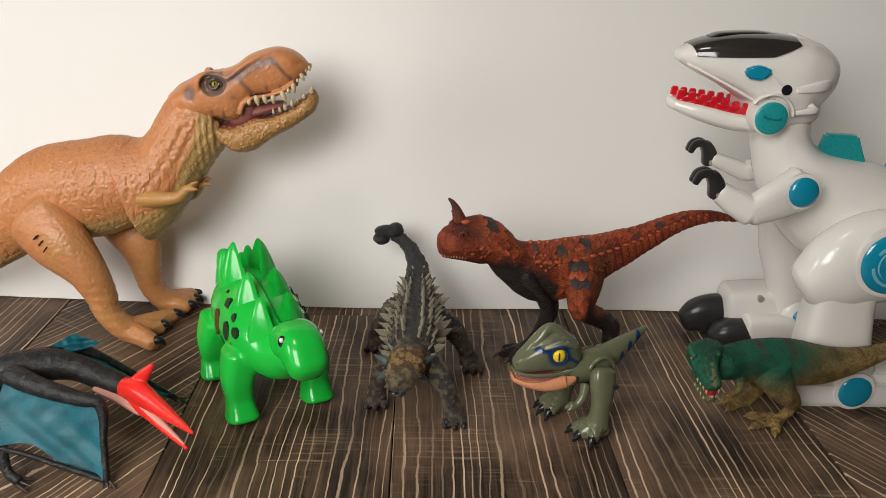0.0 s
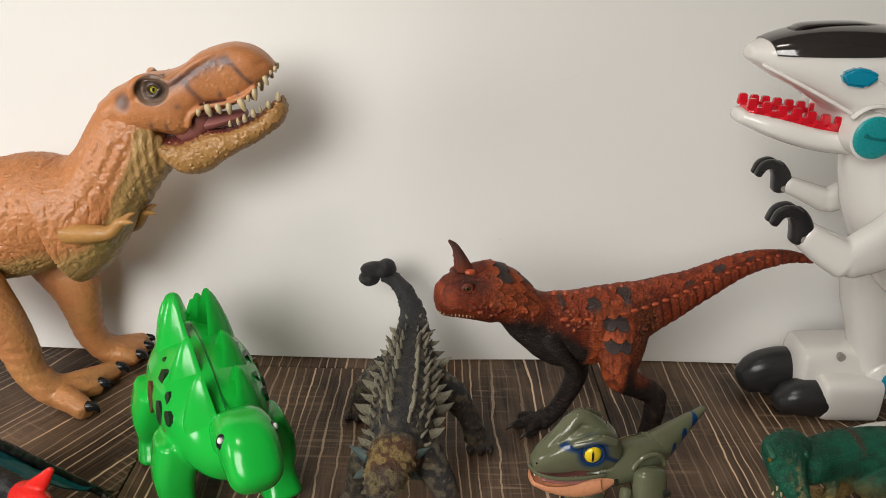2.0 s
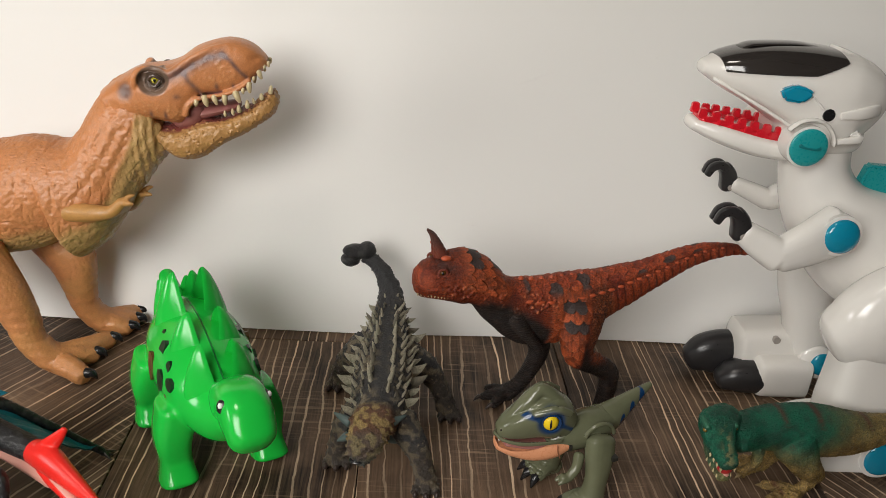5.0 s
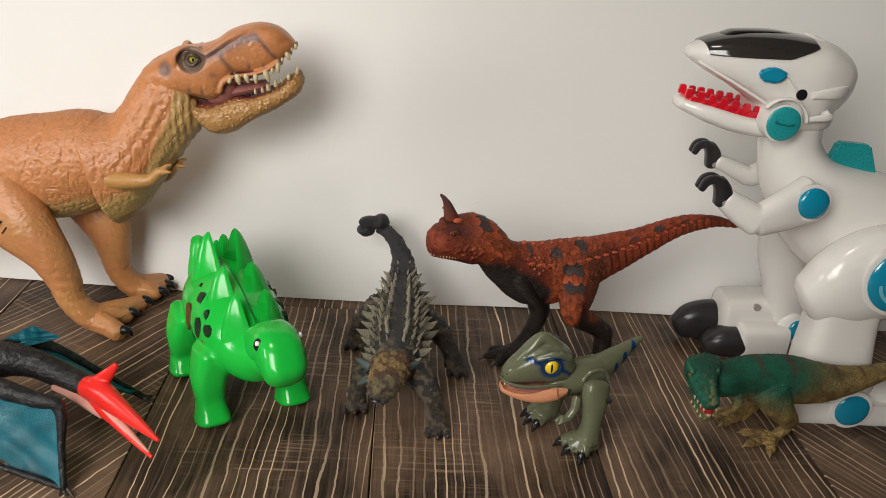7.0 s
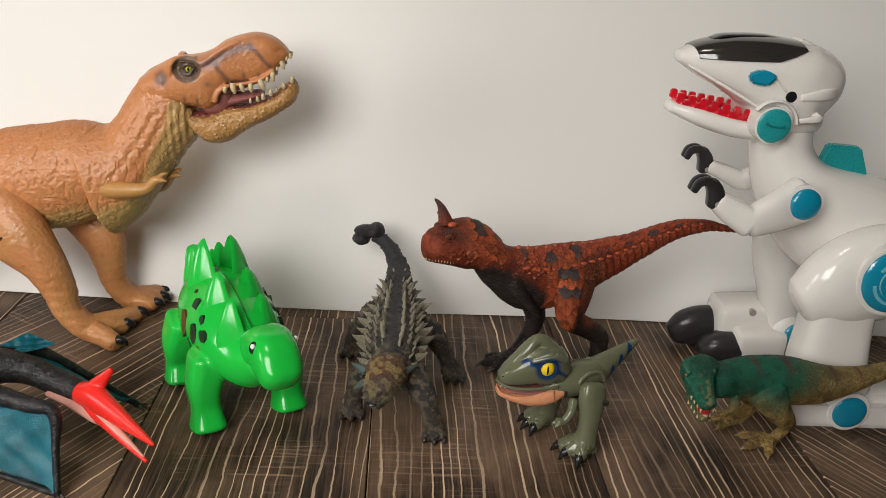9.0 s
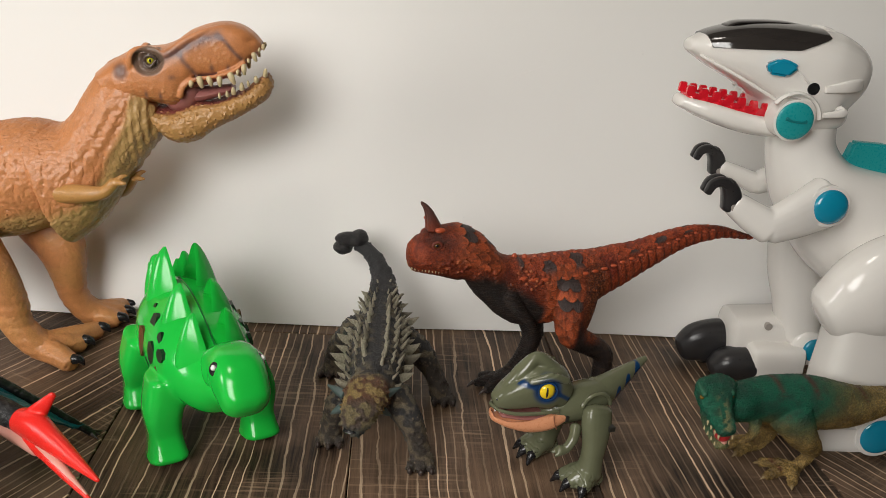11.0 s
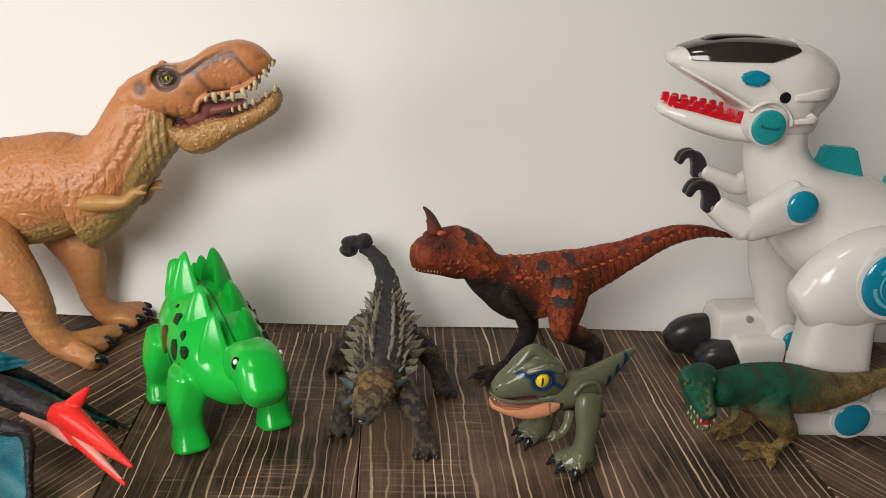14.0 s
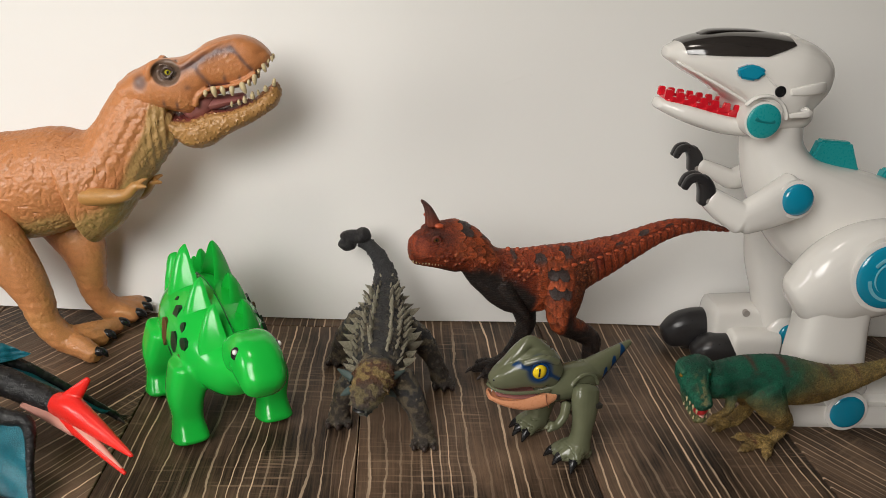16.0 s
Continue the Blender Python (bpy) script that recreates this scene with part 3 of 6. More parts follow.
    part("palate", tube(bmesh.new(), [(0.048, 0, 0.1785, 0.004, 0.0135), (0.062, 0, 0.1838, 0.004, 0.0130), (0.080, 0, 0.1915, 0.004, 0.010)], 14), MOUTH, skull, "dark red roof of the mouth")

    b = bmesh.new()
    loft(b, [(0.0252, 0.1649, 0.0291, 0.1525, 0.015), (0.0332, 0.1633, 0.0359, 0.1449, 0.016), (0.0434, 0.1643, 0.044, 0.142, 0.0168), (0.054, 0.1691, 0.054, 0.1442, 0.0162), (0.0663, 0.1705, 0.0676, 0.1537, 0.015), (0.0768, 0.1748, 0.0807, 0.1606, 0.0135), (0.0852, 0.1791, 0.0899, 0.1669, 0.0115), (0.0928, 0.1859, 0.0983, 0.1736, 0.009), (0.097, 0.1893, 0.101, 0.1818, 0.005)], 30, 5, 2.4)
    me = fuse(b, 0.0009, 4)

    def pebbles(p, n):
        f1, f2, own = cells(p * 420)
        groove = np.exp(-((p[:, 1]) / 0.007) ** 2) * step(0.5, 0.9, n[:, 2]) * step(0.05, 0.06, p[:, 0])
        return 0.0008 * step(0.0, 0.45, f2 - f1) * (0.6 + 0.7 * own) - 0.0022 * groove

    relief(me, pebbles)
    tint(me, lambda p, n: blend(np.tile((0.47, 0.25, 0.085), (len(p), 1)), (0.24, 0.06, 0.05), step(0.62, 0.9, n[:, 2]) * step(0.011, 0.008, np.abs(p[:, 1]) - 0.05 * (0.09 - p[:, 0]))))
    jaw = part("jaw", me, REX_SKIN, rex, "tan pebbled lower jaw")
    part("tongue", tube(bmesh.new(), [(0.046, 0, 0.1705, 0.0050, 0.010), (0.060, 0, 0.1735, 0.0042, 0.0105), (0.076, 0, 0.1775, 0.0026, 0.008)], 14), MOUTH, jaw, "dull pink tongue")
    part("cheek_web", tube(bmesh.new(), [(0.040, 0, 0.168, 0.008, 0.0120), (0.047, 0, 0.172, 0.010, 0.0135), (0.051, 0, 0.176, 0.008, 0.0128)], 16), MOUTH, jaw)
    for teeth, owner in ((((0.0533, 0.183, 0.0531, 0.1789, 0.0168, 0.0016), (0.0581, 0.1854, 0.0601, 0.1781, 0.0163, 0.002), (0.0636, 0.1858, 0.0657, 0.1797, 0.0158, 0.0018), (0.0699, 0.1861, 0.0704, 0.1793, 0.0153, 0.0018), (0.0763, 0.1885, 0.0796, 0.1809, 0.0146, 0.002), (0.0807, 0.1908, 0.0809, 0.1868, 0.0137, 0.0012), (0.0843, 0.1939, 0.0848, 0.1867, 0.0127, 0.0018), (0.0871, 0.1974, 0.0874, 0.1946, 0.0115, 0.001), (0.09, 0.2008, 0.0922, 0.1952, 0.0101, 0.0016), (0.0931, 0.2039, 0.093, 0.2011, 0.0072, 0.001), (0.0954, 0.2056, 0.0957, 0.202, 0.005, 0.0012)), skull), (((0.0695, 0.1735, 0.0693, 0.1772, 0.0133, 0.001), (0.0743, 0.1747, 0.0737, 0.1784, 0.0128, 0.0012), (0.078, 0.1763, 0.0774, 0.1808, 0.0124, 0.0016), (0.0829, 0.1791, 0.0827, 0.184, 0.0118, 0.0016), (0.0869, 0.1814, 0.0862, 0.1851, 0.0108, 0.001), (0.0914, 0.1841, 0.0911, 0.1878, 0.0096, 0.0016), (0.0966, 0.1874, 0.0971, 0.1927, 0.0071, 0.0016)), jaw)):
        for x0, z0, x1, z1, y, r in teeth:
            x1, z1 = x0 + 0.74 * (x1 - x0), z0 + 0.74 * (z1 - z0)
            for s in (-1, 1) if owner is skull else (-1,):
                mx, mz = (x0 + x1) / 2, (z0 + z1) / 2
                part("tooth", tube(bmesh.new(), [(x0, s * y, z0, r), (mx, s * (y + 0.0006), mz, r * 0.92), (x1, s * y, z1, r * 0.55)], 10, 4), IVORY, owner)

    def leg_skin(p, n):
        c = np.tile(orange * (0.98, 1.0, 1.0), (len(p), 1))
        c = blend(c, (0.60, 0.27, 0.10), step(0.055, 0.015, p[:, 2]) * 0.6)
        return blend(c, (0.50, 0.25, 0.085), 0.5 * step(0.45, 0.75, cloud(p * 70)))

    def leg_relief(p, n):
        f1, f2, own = cells(p * 640)
        rings = np.sin(p[:, 2] * 900 + 6 * cloud(p * 50)) * step(0.065, 0.045, p[:, 2])
        ridge = np.abs(cloud(p * (420, 420, 620) + 5 * cloud(p * 60)[:, None]) - 0.5)
        return 0.0003 * step(0, 0.35, f2 - f1) - 0.0004 * step(0.07, 0.0, ridge) + 0.00018 * rings

    near = [(-0.103, -0.024, 0.097, 0.023, 0.015), (-0.085, -0.032, 0.080, 0.0215, 0.016), (-0.069, -0.036, 0.061, 0.0150, 0.013), (-0.0605, -0.037, 0.042, 0.0115, 0.0105),
            (-0.0565, -0.038, 0.027, 0.0095, 0.0095), (-0.047, -0.037, 0.014, 0.0088, 0.011), (-0.038, -0.034, 0.0095, 0.008, 0.013)]
    far = [(-0.056, 0.016, 0.084, 0.021, 0.013), (-0.043, 0.012, 0.062, 0.0165, 0.013), (-0.039, 0.010, 0.043, 0.0118, 0.011), (-0.037, 0.010, 0.027, 0.0092, 0.0095),
           (-0.030, 0.012, 0.0145, 0.0088, 0.010), (-0.022, 0.015, 0.0098, 0.0078, 0.012)]
    for chain, toes, label in ((near, ((-0.0230, -0.0510, 0.0068), (-0.0240, -0.0250, 0.0068), (-0.0190, -0.0060, 0.0068)), "orange leg with a dark printed mark on the thigh"),
                               (far, ((-0.0105, 0.0095, 0.0068), (-0.0085, 0.0210, 0.0068), (-0.0095, 0.0320, 0.0068)), "")):
        b = bmesh.new()
        tube(b, chain, 22)
        root = chain[-2]
        for x, y, z in toes:
            tube(b, [(root[0], root[1], 0.011, 0.008), ((root[0] + x) / 2 + 0.002, (root[1] + y) / 2, 0.0095, 0.0075), (x, y, z, 0.0060, 0.0062)], 12)
        me = fuse(b, 0.0011, 5)
        co, _ = arrays(me)
        co[:, 2] = np.maximum(co[:, 2], 0.0)
        me.vertices.foreach_set("co", co.ravel())
        relief(me, leg_relief), tint(me, leg_skin)
        leg = part("leg", me, REX_SKIN, rex, label)
        for x, y, z in toes:
            part("claw", cone((x + 0.002, y, z + 0.0028), (x + 0.0090, y - 0.0008, z - 0.001), 0.0036, (0.001, 0, 0.0016)), BLACK, leg, "black painted claw")
        if label:
            for i in range(3):
                part("printed_mark", tube(bmesh.new(), [(-0.0975 + 0.0030 * i, -0.0446 - 0.0008 * i, 0.0885 - 0.0045 * i, 0.0006, 0.0014), (-0.0945 + 0.0030 * i, -0.0460 - 0.0006 * i, 0.0915 - 0.0040 * i, 0.0006, 0.0014)], 6), BLACK, leg)
    for chain, s in (([(-0.026, -0.027, 0.1125, 0.0066), (-0.010, -0.033, 0.1145, 0.0056), (0.002, -0.035, 0.1165, 0.0042), (0.0095, -0.036, 0.1235, 0.0034)], -1),
                     ([(-0.010, 0.012, 0.105, 0.0060), (0.003, 0.003, 0.1065, 0.0050), (0.0125, -0.004, 0.1170, 0.0034)], 1)):
        b = tube(bmesh.new(), chain, 14)
        x, y, z = chain[-1][:3]
        for d in ((0.007, 0.0012, 0.004), (0.0075, -0.003, 0.0005)):
            tube(b, [(x, y, z, 0.0024), (x + d[0] * 0.6, y + d[1], z + d[2] * 0.8, 0.0017), (x + d[0], y + d[1] * 1.3, z + d[2], 0.0009)], 8)
        me = fuse(b, 0.0008, 3)
        tint(me, lambda p, n: np.tile((0.48, 0.245, 0.075), (len(p), 1)))
        part("arm", me, REX_SKIN, rex, "small tan two-fingered arm")


plastic_eyelid = plastic("eyelid_paint", (0.085, 0.055, 0.042), 0.35, 0.2)
build_rex()


# ---- the red and grey carnotaur ----
def build_carnotaur():
    toy = thing("toy_carnotaur", 0.1699, 0.5515, 15.6, "red and grey scaly carnotaur toy with horns", "toy dinosaur", "toy dinosaurs", 0.942)
    b = bmesh.new()
    shape = [(-0.1215, 0.1139, -0.1201, 0.1054, 0.004), (-0.1191, 0.1199, -0.117, 0.1024, 0.0074), (-0.1139, 0.1249, -0.1103, 0.1005, 0.0098), (-0.106, 0.1282, -0.1016, 0.0985, 0.012), (-0.0965, 0.1306, -0.0907, 0.0954, 0.0134), (-0.0867, 0.1298, -0.0835, 0.0943, 0.0138), (-0.0762, 0.1247, -0.0755, 0.0839, 0.0138), (-0.0681, 0.1177, -0.0675, 0.0759, 0.0136), (-0.0623, 0.1111, -0.0586, 0.0676, 0.014), (-0.053, 0.1071, -0.0456, 0.0604, 0.015), (-0.0383, 0.1058, -0.0273, 0.0592, 0.0164), (-0.0235, 0.1066, -0.0135, 0.0621, 0.0168), (-0.0064, 0.1072, 0.0026, 0.0696, 0.0158), (0.0089, 0.1076, 0.0152, 0.0767, 0.0136), (0.0241, 0.1101, 0.0302, 0.0836, 0.011), (0.0374, 0.1116, 0.0421, 0.09, 0.0092), (0.0507, 0.1144, 0.0555, 0.0962, 0.0078), (0.064, 0.1172, 0.0681, 0.1021, 0.0064), (0.0777, 0.1191, 0.0811, 0.1063, 0.0052), (0.092, 0.1189, 0.0946, 0.1083, 0.0042), (0.107, 0.1165, 0.1085, 0.1089, 0.003), (0.1229, 0.1109, 0.1239, 0.1064, 0.002), (0.1337, 0.1069, 0.1343, 0.1047, 0.001)]
    shape = [(a, q + 0.055 * max(0.0, a - 0.035), c, d + 0.055 * max(0.0, c - 0.035), w) for a, q, c, d, w in shape]
    loft(b, shape, 30, 4, 2.2)
    keel = np.array([((a + c) / 2, (q + d) / 2, (q - d) / 2, w) for a, q, c, d, w in shape])
    tube(b, [(-0.008, -0.012, 0.088, 0.0165, 0.009), (-0.011, -0.016, 0.073, 0.0140, 0.0095), (-0.010, -0.0185, 0.057, 0.0092, 0.008), (0.004, -0.020, 0.0480, 0.0075, 0.0065), (0.0135, -0.0205, 0.040, 0.0066), (0.0135, -0.021, 0.024, 0.0058), (0.011, -0.022, 0.010, 0.0058, 0.007), (0.007, -0.0235, 0.0055, 0.0048, 0.008)], 16)
    tube(b, [(-0.018, 0.012, 0.076, 0.012, 0.008), (-0.026, 0.014, 0.058, 0.0095, 0.008), (-0.022, 0.015, 0.042, 0.0075), (-0.026, 0.016, 0.026, 0.0060), (-0.034, 0.017, 0.012, 0.0055), (-0.042, 0.018, 0.0055, 0.0046, 0.008)], 14)
    for x, y, d in ((0.007, -0.0235, ((-0.014, -0.010), (-0.017, 0.001), (0.004, -0.0135))), (-0.042, 0.018, ((-0.013, -0.009), (-0.017, 0.002), (-0.010, 0.011)))):
        for dx, dy in d:
            tube(b, [(x, y, 0.0060, 0.0046), (x + dx * 0.6, y + dy * 0.6, 0.0048, 0.0040), (x + dx, y + dy, 0.0032, 0.0026)], 10)
    for s in (-1, 1):
        tube(b, [(-0.056, s * 0.011, 0.086, 0.0060), (-0.050, s * 0.0150, 0.077, 0.0045), (-0.041, s * 0.0165, 0.0665, 0.0030), (-0.038, s * 0.0165, 0.062, 0.0016)], 12)
    me = fuse(b, 0.00052, 4)
    co, _ = arrays(me)
    co[:, 2] = np.maximum(co[:, 2], 0.0)
    me.vertices.foreach_set("co", co.ravel())

    def under(p):
        return np.interp(p[:, 0], (-0.09, -0.075, -0.06, -0.045, -0.03, -0.015, 0.02, 0.05, 0.13), (0.1020, 0.1040, 0.0985, 0.0875, 0.077, 0.071, 0.078, 0.093, 0.108)) + 0.008 * (cloud(p * 120) - 0.5)

    def zones(p):
        """How far each kind of skin reaches: neck shields, thigh shields, bead patches, smooth face, ribbed tail."""
        neck = step(-0.096, -0.091, p[:, 0]) * step(-0.058, -0.064, p[:, 0]) * step(0.0, 0.004, p[:, 2] - (0.106 - 0.25 * (p[:, 0] + 0.086)))
        thigh = step(-0.034, -0.030, p[:, 0]) * step(-0.004, -0.009, p[:, 0] + 0.12 * (0.1 - p[:, 2])) * step(0.045, 0.050, p[:, 2]) * step(0.1085, 0.1050, p[:, 2]) * (p[:, 1] < -0.010)
        beads = oval(p, -0.0441, 0.0955, 0.0150, 0.0085, 3) + oval(p, -0.0945, 0.1085, 0.0105, 0.0060, 3) + 0.8 * oval(p, -0.0722, 0.1010, 0.0100, 0.0050, 3)
        hind = oval(p, 0.003, 0.078, 0.0120, 0.0260, 3) * (1 - thigh)
        face = step(-0.096, -0.100, p[:, 0])
        return neck, thigh, np.clip(beads, 0, 1), hind, face

    def neck_scales(p):
        return shingle(np.arctan2(np.abs(p[:, 1]), p[:, 2] - 0.112 - 0.4 * np.clip(-0.075 - p[:, 0], -0.02, 0.01)) * 2.0, (p[:, 0] + 0.100 + 0.10 * (p[:, 2] - 0.115)) / 0.0070)

    def thigh_scales(p):
        return shingle((p[:, 0] + 0.034 - 0.12 * (0.1 - p[:, 2])) / 0.0076, (0.1075 - p[:, 2]) / 0.0062)

    def back_scales(p):
        return shingle(np.arctan2(p[:, 1], p[:, 2] - np.interp(p[:, 0], keel[:, 0], keel[:, 1])) * 1.9 + 0.5, (p[:, 0] + 0.060) / 0.0070)

    def side_row(p):
        zc, half = np.interp(p[:, 0], keel[:, 0], keel[:, 1]), np.interp(p[:, 0], keel[:, 0], keel[:, 2])
        return ((p[:, 2] - zc) / half - 0.52) * 0.012

    def scales(p, n):
        neck, thigh, beads, hind, face = zones(p)
        f1, f2, own = cells(p * 330)
        h1, h2, hown = cells(p * (520, 520, 600))
        side = side_row(p)
        back = step(0.001, 0.004, side) * step(-0.058, -0.050, p[:, 0]) * step(0.10, 0.08, p[:, 0])
        tail = step(0.006, 0.014, p[:, 0]) * step(0.001, -0.003, side)
        ribs = np.abs(np.sin((p[:, 0] + 0.3 * (p[:, 2] - 0.1)) * 480)) ** 0.5
        lines = np.sin((p[:, 2] + 0.004 * cloud(p * 90)) * 4200)
        d = 0.0012 * neck * neck_scales(p)[0] + 0.0011 * thigh * thigh_scales(p)[0] + 0.0010 * back * back_scales(p)[0]
        d += 0.0012 * beads * step(0.48, 0.24, f1) + 0.0005 * hind * step(0.0, 0.3, h2 - h1) + 0.0008 * tail * ribs
        cheek = along(p, ((-0.1135, 0.1225), (-0.1190, 0.1205), (-0.1195, 0.1140), (-0.1150, 0.1090), (-0.1095, 0.1105)))
        d += 0.0006 * np.exp(-(cheek / 0.0011) ** 2) * face + 0.0006 * np.exp(-(along(p, ((-0.1120, 0.1200), (-0.1067, 0.1185), (-0.1020, 0.1205))) / 0.0008) ** 2)
        d -= 0.0015 * oval(p, -0.1067, 0.1223, 0.0034, 0.0026) * (np.abs(p[:, 1]) > 0.006)
        d += 0.00025 * lines * step(0.098, 0.09, p[:, 2]) * step(-0.02, -0.03, p[:, 0]) + 0.0003 * (cloud(p * 420) - 0.5)
        d += 0.00028 * step(0.0, 0.35, h2 - h1) * (1 - neck) * (1 - thigh) * step(0.08, 0.09, p[:, 2])
        return d

    def relief_tone(p, n):
        """Tone by relief height: darker low between the scales, brighter on their tops."""
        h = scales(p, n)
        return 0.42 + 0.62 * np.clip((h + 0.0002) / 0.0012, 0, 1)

    def skin(p, n):
        neck, thigh, beads, hind, face = zones(p)
        f1, f2, own = cells(p * 330)
        h1, h2, hown = cells(p * (520, 520, 600))
        red = np.tile((0.44, 0.075, 0.023), (len(p), 1))
        red = blend(red, (0.20, 0.026, 0.012), step(0.4, 0.75, cloud(p * 120)) * 0.8)
        red = blend(red, (0.13, 0.022, 0.012), 0.7 * step(0.16, 0.03, h2 - h1))
        rim = along(p, ((-0.1105, 0.1240), (-0.1165, 0.1225), (-0.1185, 0.1170), (-0.1165, 0.1110), (-0.1115, 0.1095)))
        red = blend(red, (0.12, 0.022, 0.012), 0.7 * np.exp(-(rim / 0.0007) ** 2))
        red = blend(red, (0.30, 0.090, 0.030), 0.8 * hind)
        red = blend(red, (0.10, 0.020, 0.010), 0.8 * hind * step(0.22, 0.05, h2 - h1))
        grey, dark = np.array((0.052, 0.046, 0.044)), np.array((0.050, 0.012, 0.008))
        c = red
        for zone, (hh, row, col, edge), greys in ((neck, neck_scales(p), ((2, None), (4, 0))), (thigh, thigh_scales(p), ((2, 1), (2, 2), (4, 1), (4, 2)))):
            own_tone = 0.8 + 0.4 * chance(np.stack([row, col, row], 1), 5)
            sc = np.tile((0.46, 0.088, 0.026), (len(p), 1)) * own_tone[:, None]
            streaks = cloud(np.stack([p[:, 0] * 900, p[:, 1] * 500, p[:, 2] * 260], 1)) if zone is thigh else cloud(p * (300, 900, 900))
            sc = blend(sc, (0.16, 0.035, 0.014), 0.7 * step(0.5, 0.7, streaks))
            pick = np.zeros(len(p))
            for r, k in greys:
                pick = np.maximum(pick, (row == r) * ((col == k) if k is not None else (col < 2)))
            sc = blend(sc, grey, pick * 0.95)
            sc = blend(sc, (0.52, 0.16, 0.06), 0.3 * step(0.20, 0.08, edge) * (1 - pick))
            sc = blend(sc, dark, 0.7 * step(0.16, 0.03, hh))
            c = blend(c, sc, zone)
        side = side_row(p)
        back = step(0.001, 0.004, side) * step(-0.052, -0.048, p[:, 0]) * step(0.10, 0.08, p[:, 0])
        hh, row, col, edge = back_scales(p)
        c = blend(c, dark, 0.7 * back * step(0.2, 0.05, hh))
        c = blend(c, grey, 0.92 * back * (np.mod(row, 3) == 1) * (chance(np.stack([row, col, col], 1), 3) > 0.45))
        c = blend(c, (0.09, 0.018, 0.010), 0.6 * step(0.006, 0.014, p[:, 0]) * step(0.001, -0.003, side) * step(0.5, 0.1, np.abs(np.sin((p[:, 0] + 0.3 * (p[:, 2] - 0.1)) * 480))))
        low = under(p)
        f = step(low + 0.003, low - 0.006, p[:, 2]) * step(0.05, 0.02, p[:, 0])
        f = np.maximum(f, step(0.050, 0.043, p[:, 2]))
        f = f * (1 - np.maximum(thigh, np.clip(1.4 * hind, 0, 1) * step(0.050, 0.056, p[:, 2])))
        c = blend(c, blend(np.tile((0.026, 0.017, 0.014), (len(p), 1)), (0.07, 0.042, 0.030), 0.7 * step(0.5, 0.75, cloud(p * (260, 260, 900)))), f)
        c = blend(c, (0.58, 0.19, 0.08), 0.8 * beads * step(0.40, 0.24, f1) * (1 - 0.55 * f))
        c = blend(c, (0.085, 0.026, 0.018), 0.8 * oval(p, -0.1060, 0.1262, 0.0058, 0.0050) + 0.5 * oval(p, -0.0985, 0.1225, 0.0060, 0.0045))
        c = c * relief_tone(p, n)[:, None]
        return blend(c, (0.46, 0.095, 0.038), 0.55 * oval(p, -0.1150, 0.1150, 0.0040, 0.0050, 2))

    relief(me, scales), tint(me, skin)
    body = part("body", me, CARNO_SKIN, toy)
    for s in (-1, 1):
        b = tube(bmesh.new(), [(-0.1060, s * 0.0022, 0.1300, 0.0046, 0.0038), (-0.1082, s * 0.0024, 0.1368, 0.0029, 0.0026), (-0.1105, s * 0.0024, 0.1415, 0.0020, 0.0018), (-0.1138, s * 0.0022, 0.1450, 0.0009)], 14)
        me = fuse(b, 0.0005, 3)
        relief(me, lambda p, n: 0.00012 * np.sin((p[:, 0] + 0.55 * p[:, 2]) * 3800) * step(0.142, 0.130, p[:, 2]))
        tint(me, lambda p, n: blend(np.tile((0.20, 0.040, 0.020), (len(p), 1)), (0.105, 0.040, 0.030), step(0.130, 0.140, p[:, 2])))
        part("horn", me, CARNO_SKIN, toy, "curved dark red brow horn")
        part("brow_lump", ball(bmesh.new(), (-0.1055, s * 0.0116, 0.1318), (0.0032, 0.0020, 0.0017), seg=14), KNOB, toy)
        part("eye", ball(bmesh.new(), (-0.1067, s * 0.0114, 0.1222), (0.0019, 0.0012, 0.0017)), CARNO_EYE, toy, "small amber brown eye")
        for top, r in ((1, 0.0011), (-1, 0.0008)):
            part("eyelid", tube(bmesh.new(), [(-0.1067 + 0.0027 * math.cos(a), s * 0.0118, 0.1222 + top * 0.0022 * math.sin(a), r * 0.7) for a in np.linspace(0.1, 3.04, 8)], 8, 2), SCUTE_DARK, toy)
        part("pupil", ball(bmesh.new(), (-0.1069, s * 0.0124, 0.1223), (0.0009, 0.0004, 0.0009), seg=8), BLACK, toy)
        for k in range(10):
            x = -0.1195 + 0.0020 * k
            y = 0.0046 + 0.0046 * math.sin(min(1, k / 9) * 1.5)
            part("tooth", cone((x, s * y, 0.1058 - 0.00016 * k), (x, s * y, 0.1042 - 0.00016 * k), 0.0006, seg=6), IVORY, toy)
    for k in range(21):
        x = -0.050 + 0.0072 * k
        grow = 1 - 0.028 * k
        zc, half, w = (np.interp(x, keel[:, 0], keel[:, i]) for i in (1, 2, 3))
        part("back_knob", ball(bmesh.new(), (x, 0, zc + half - 0.0002), (0.0020 * grow, 0.0017 * grow, 0.0024 * grow), seg=8), KNOB, toy)
        part("side_knob", ball(bmesh.new(), (x + 0.002, -0.86 * w, zc + 0.56 * half), (0.0033 * grow, 0.0013, 0.0015 * grow), seg=10), KNOB, toy)
    for x, y in ((-0.009, -0.0345), (-0.012, -0.0225), (0.011, -0.038), (-0.056, 0.009), (-0.061, 0.020)):
        part("claw", cone((x, y, 0.004), (x - 0.005, y - 0.001, 0.0012), 0.0017, (0, 0, 0.0006)), CLAW, toy)


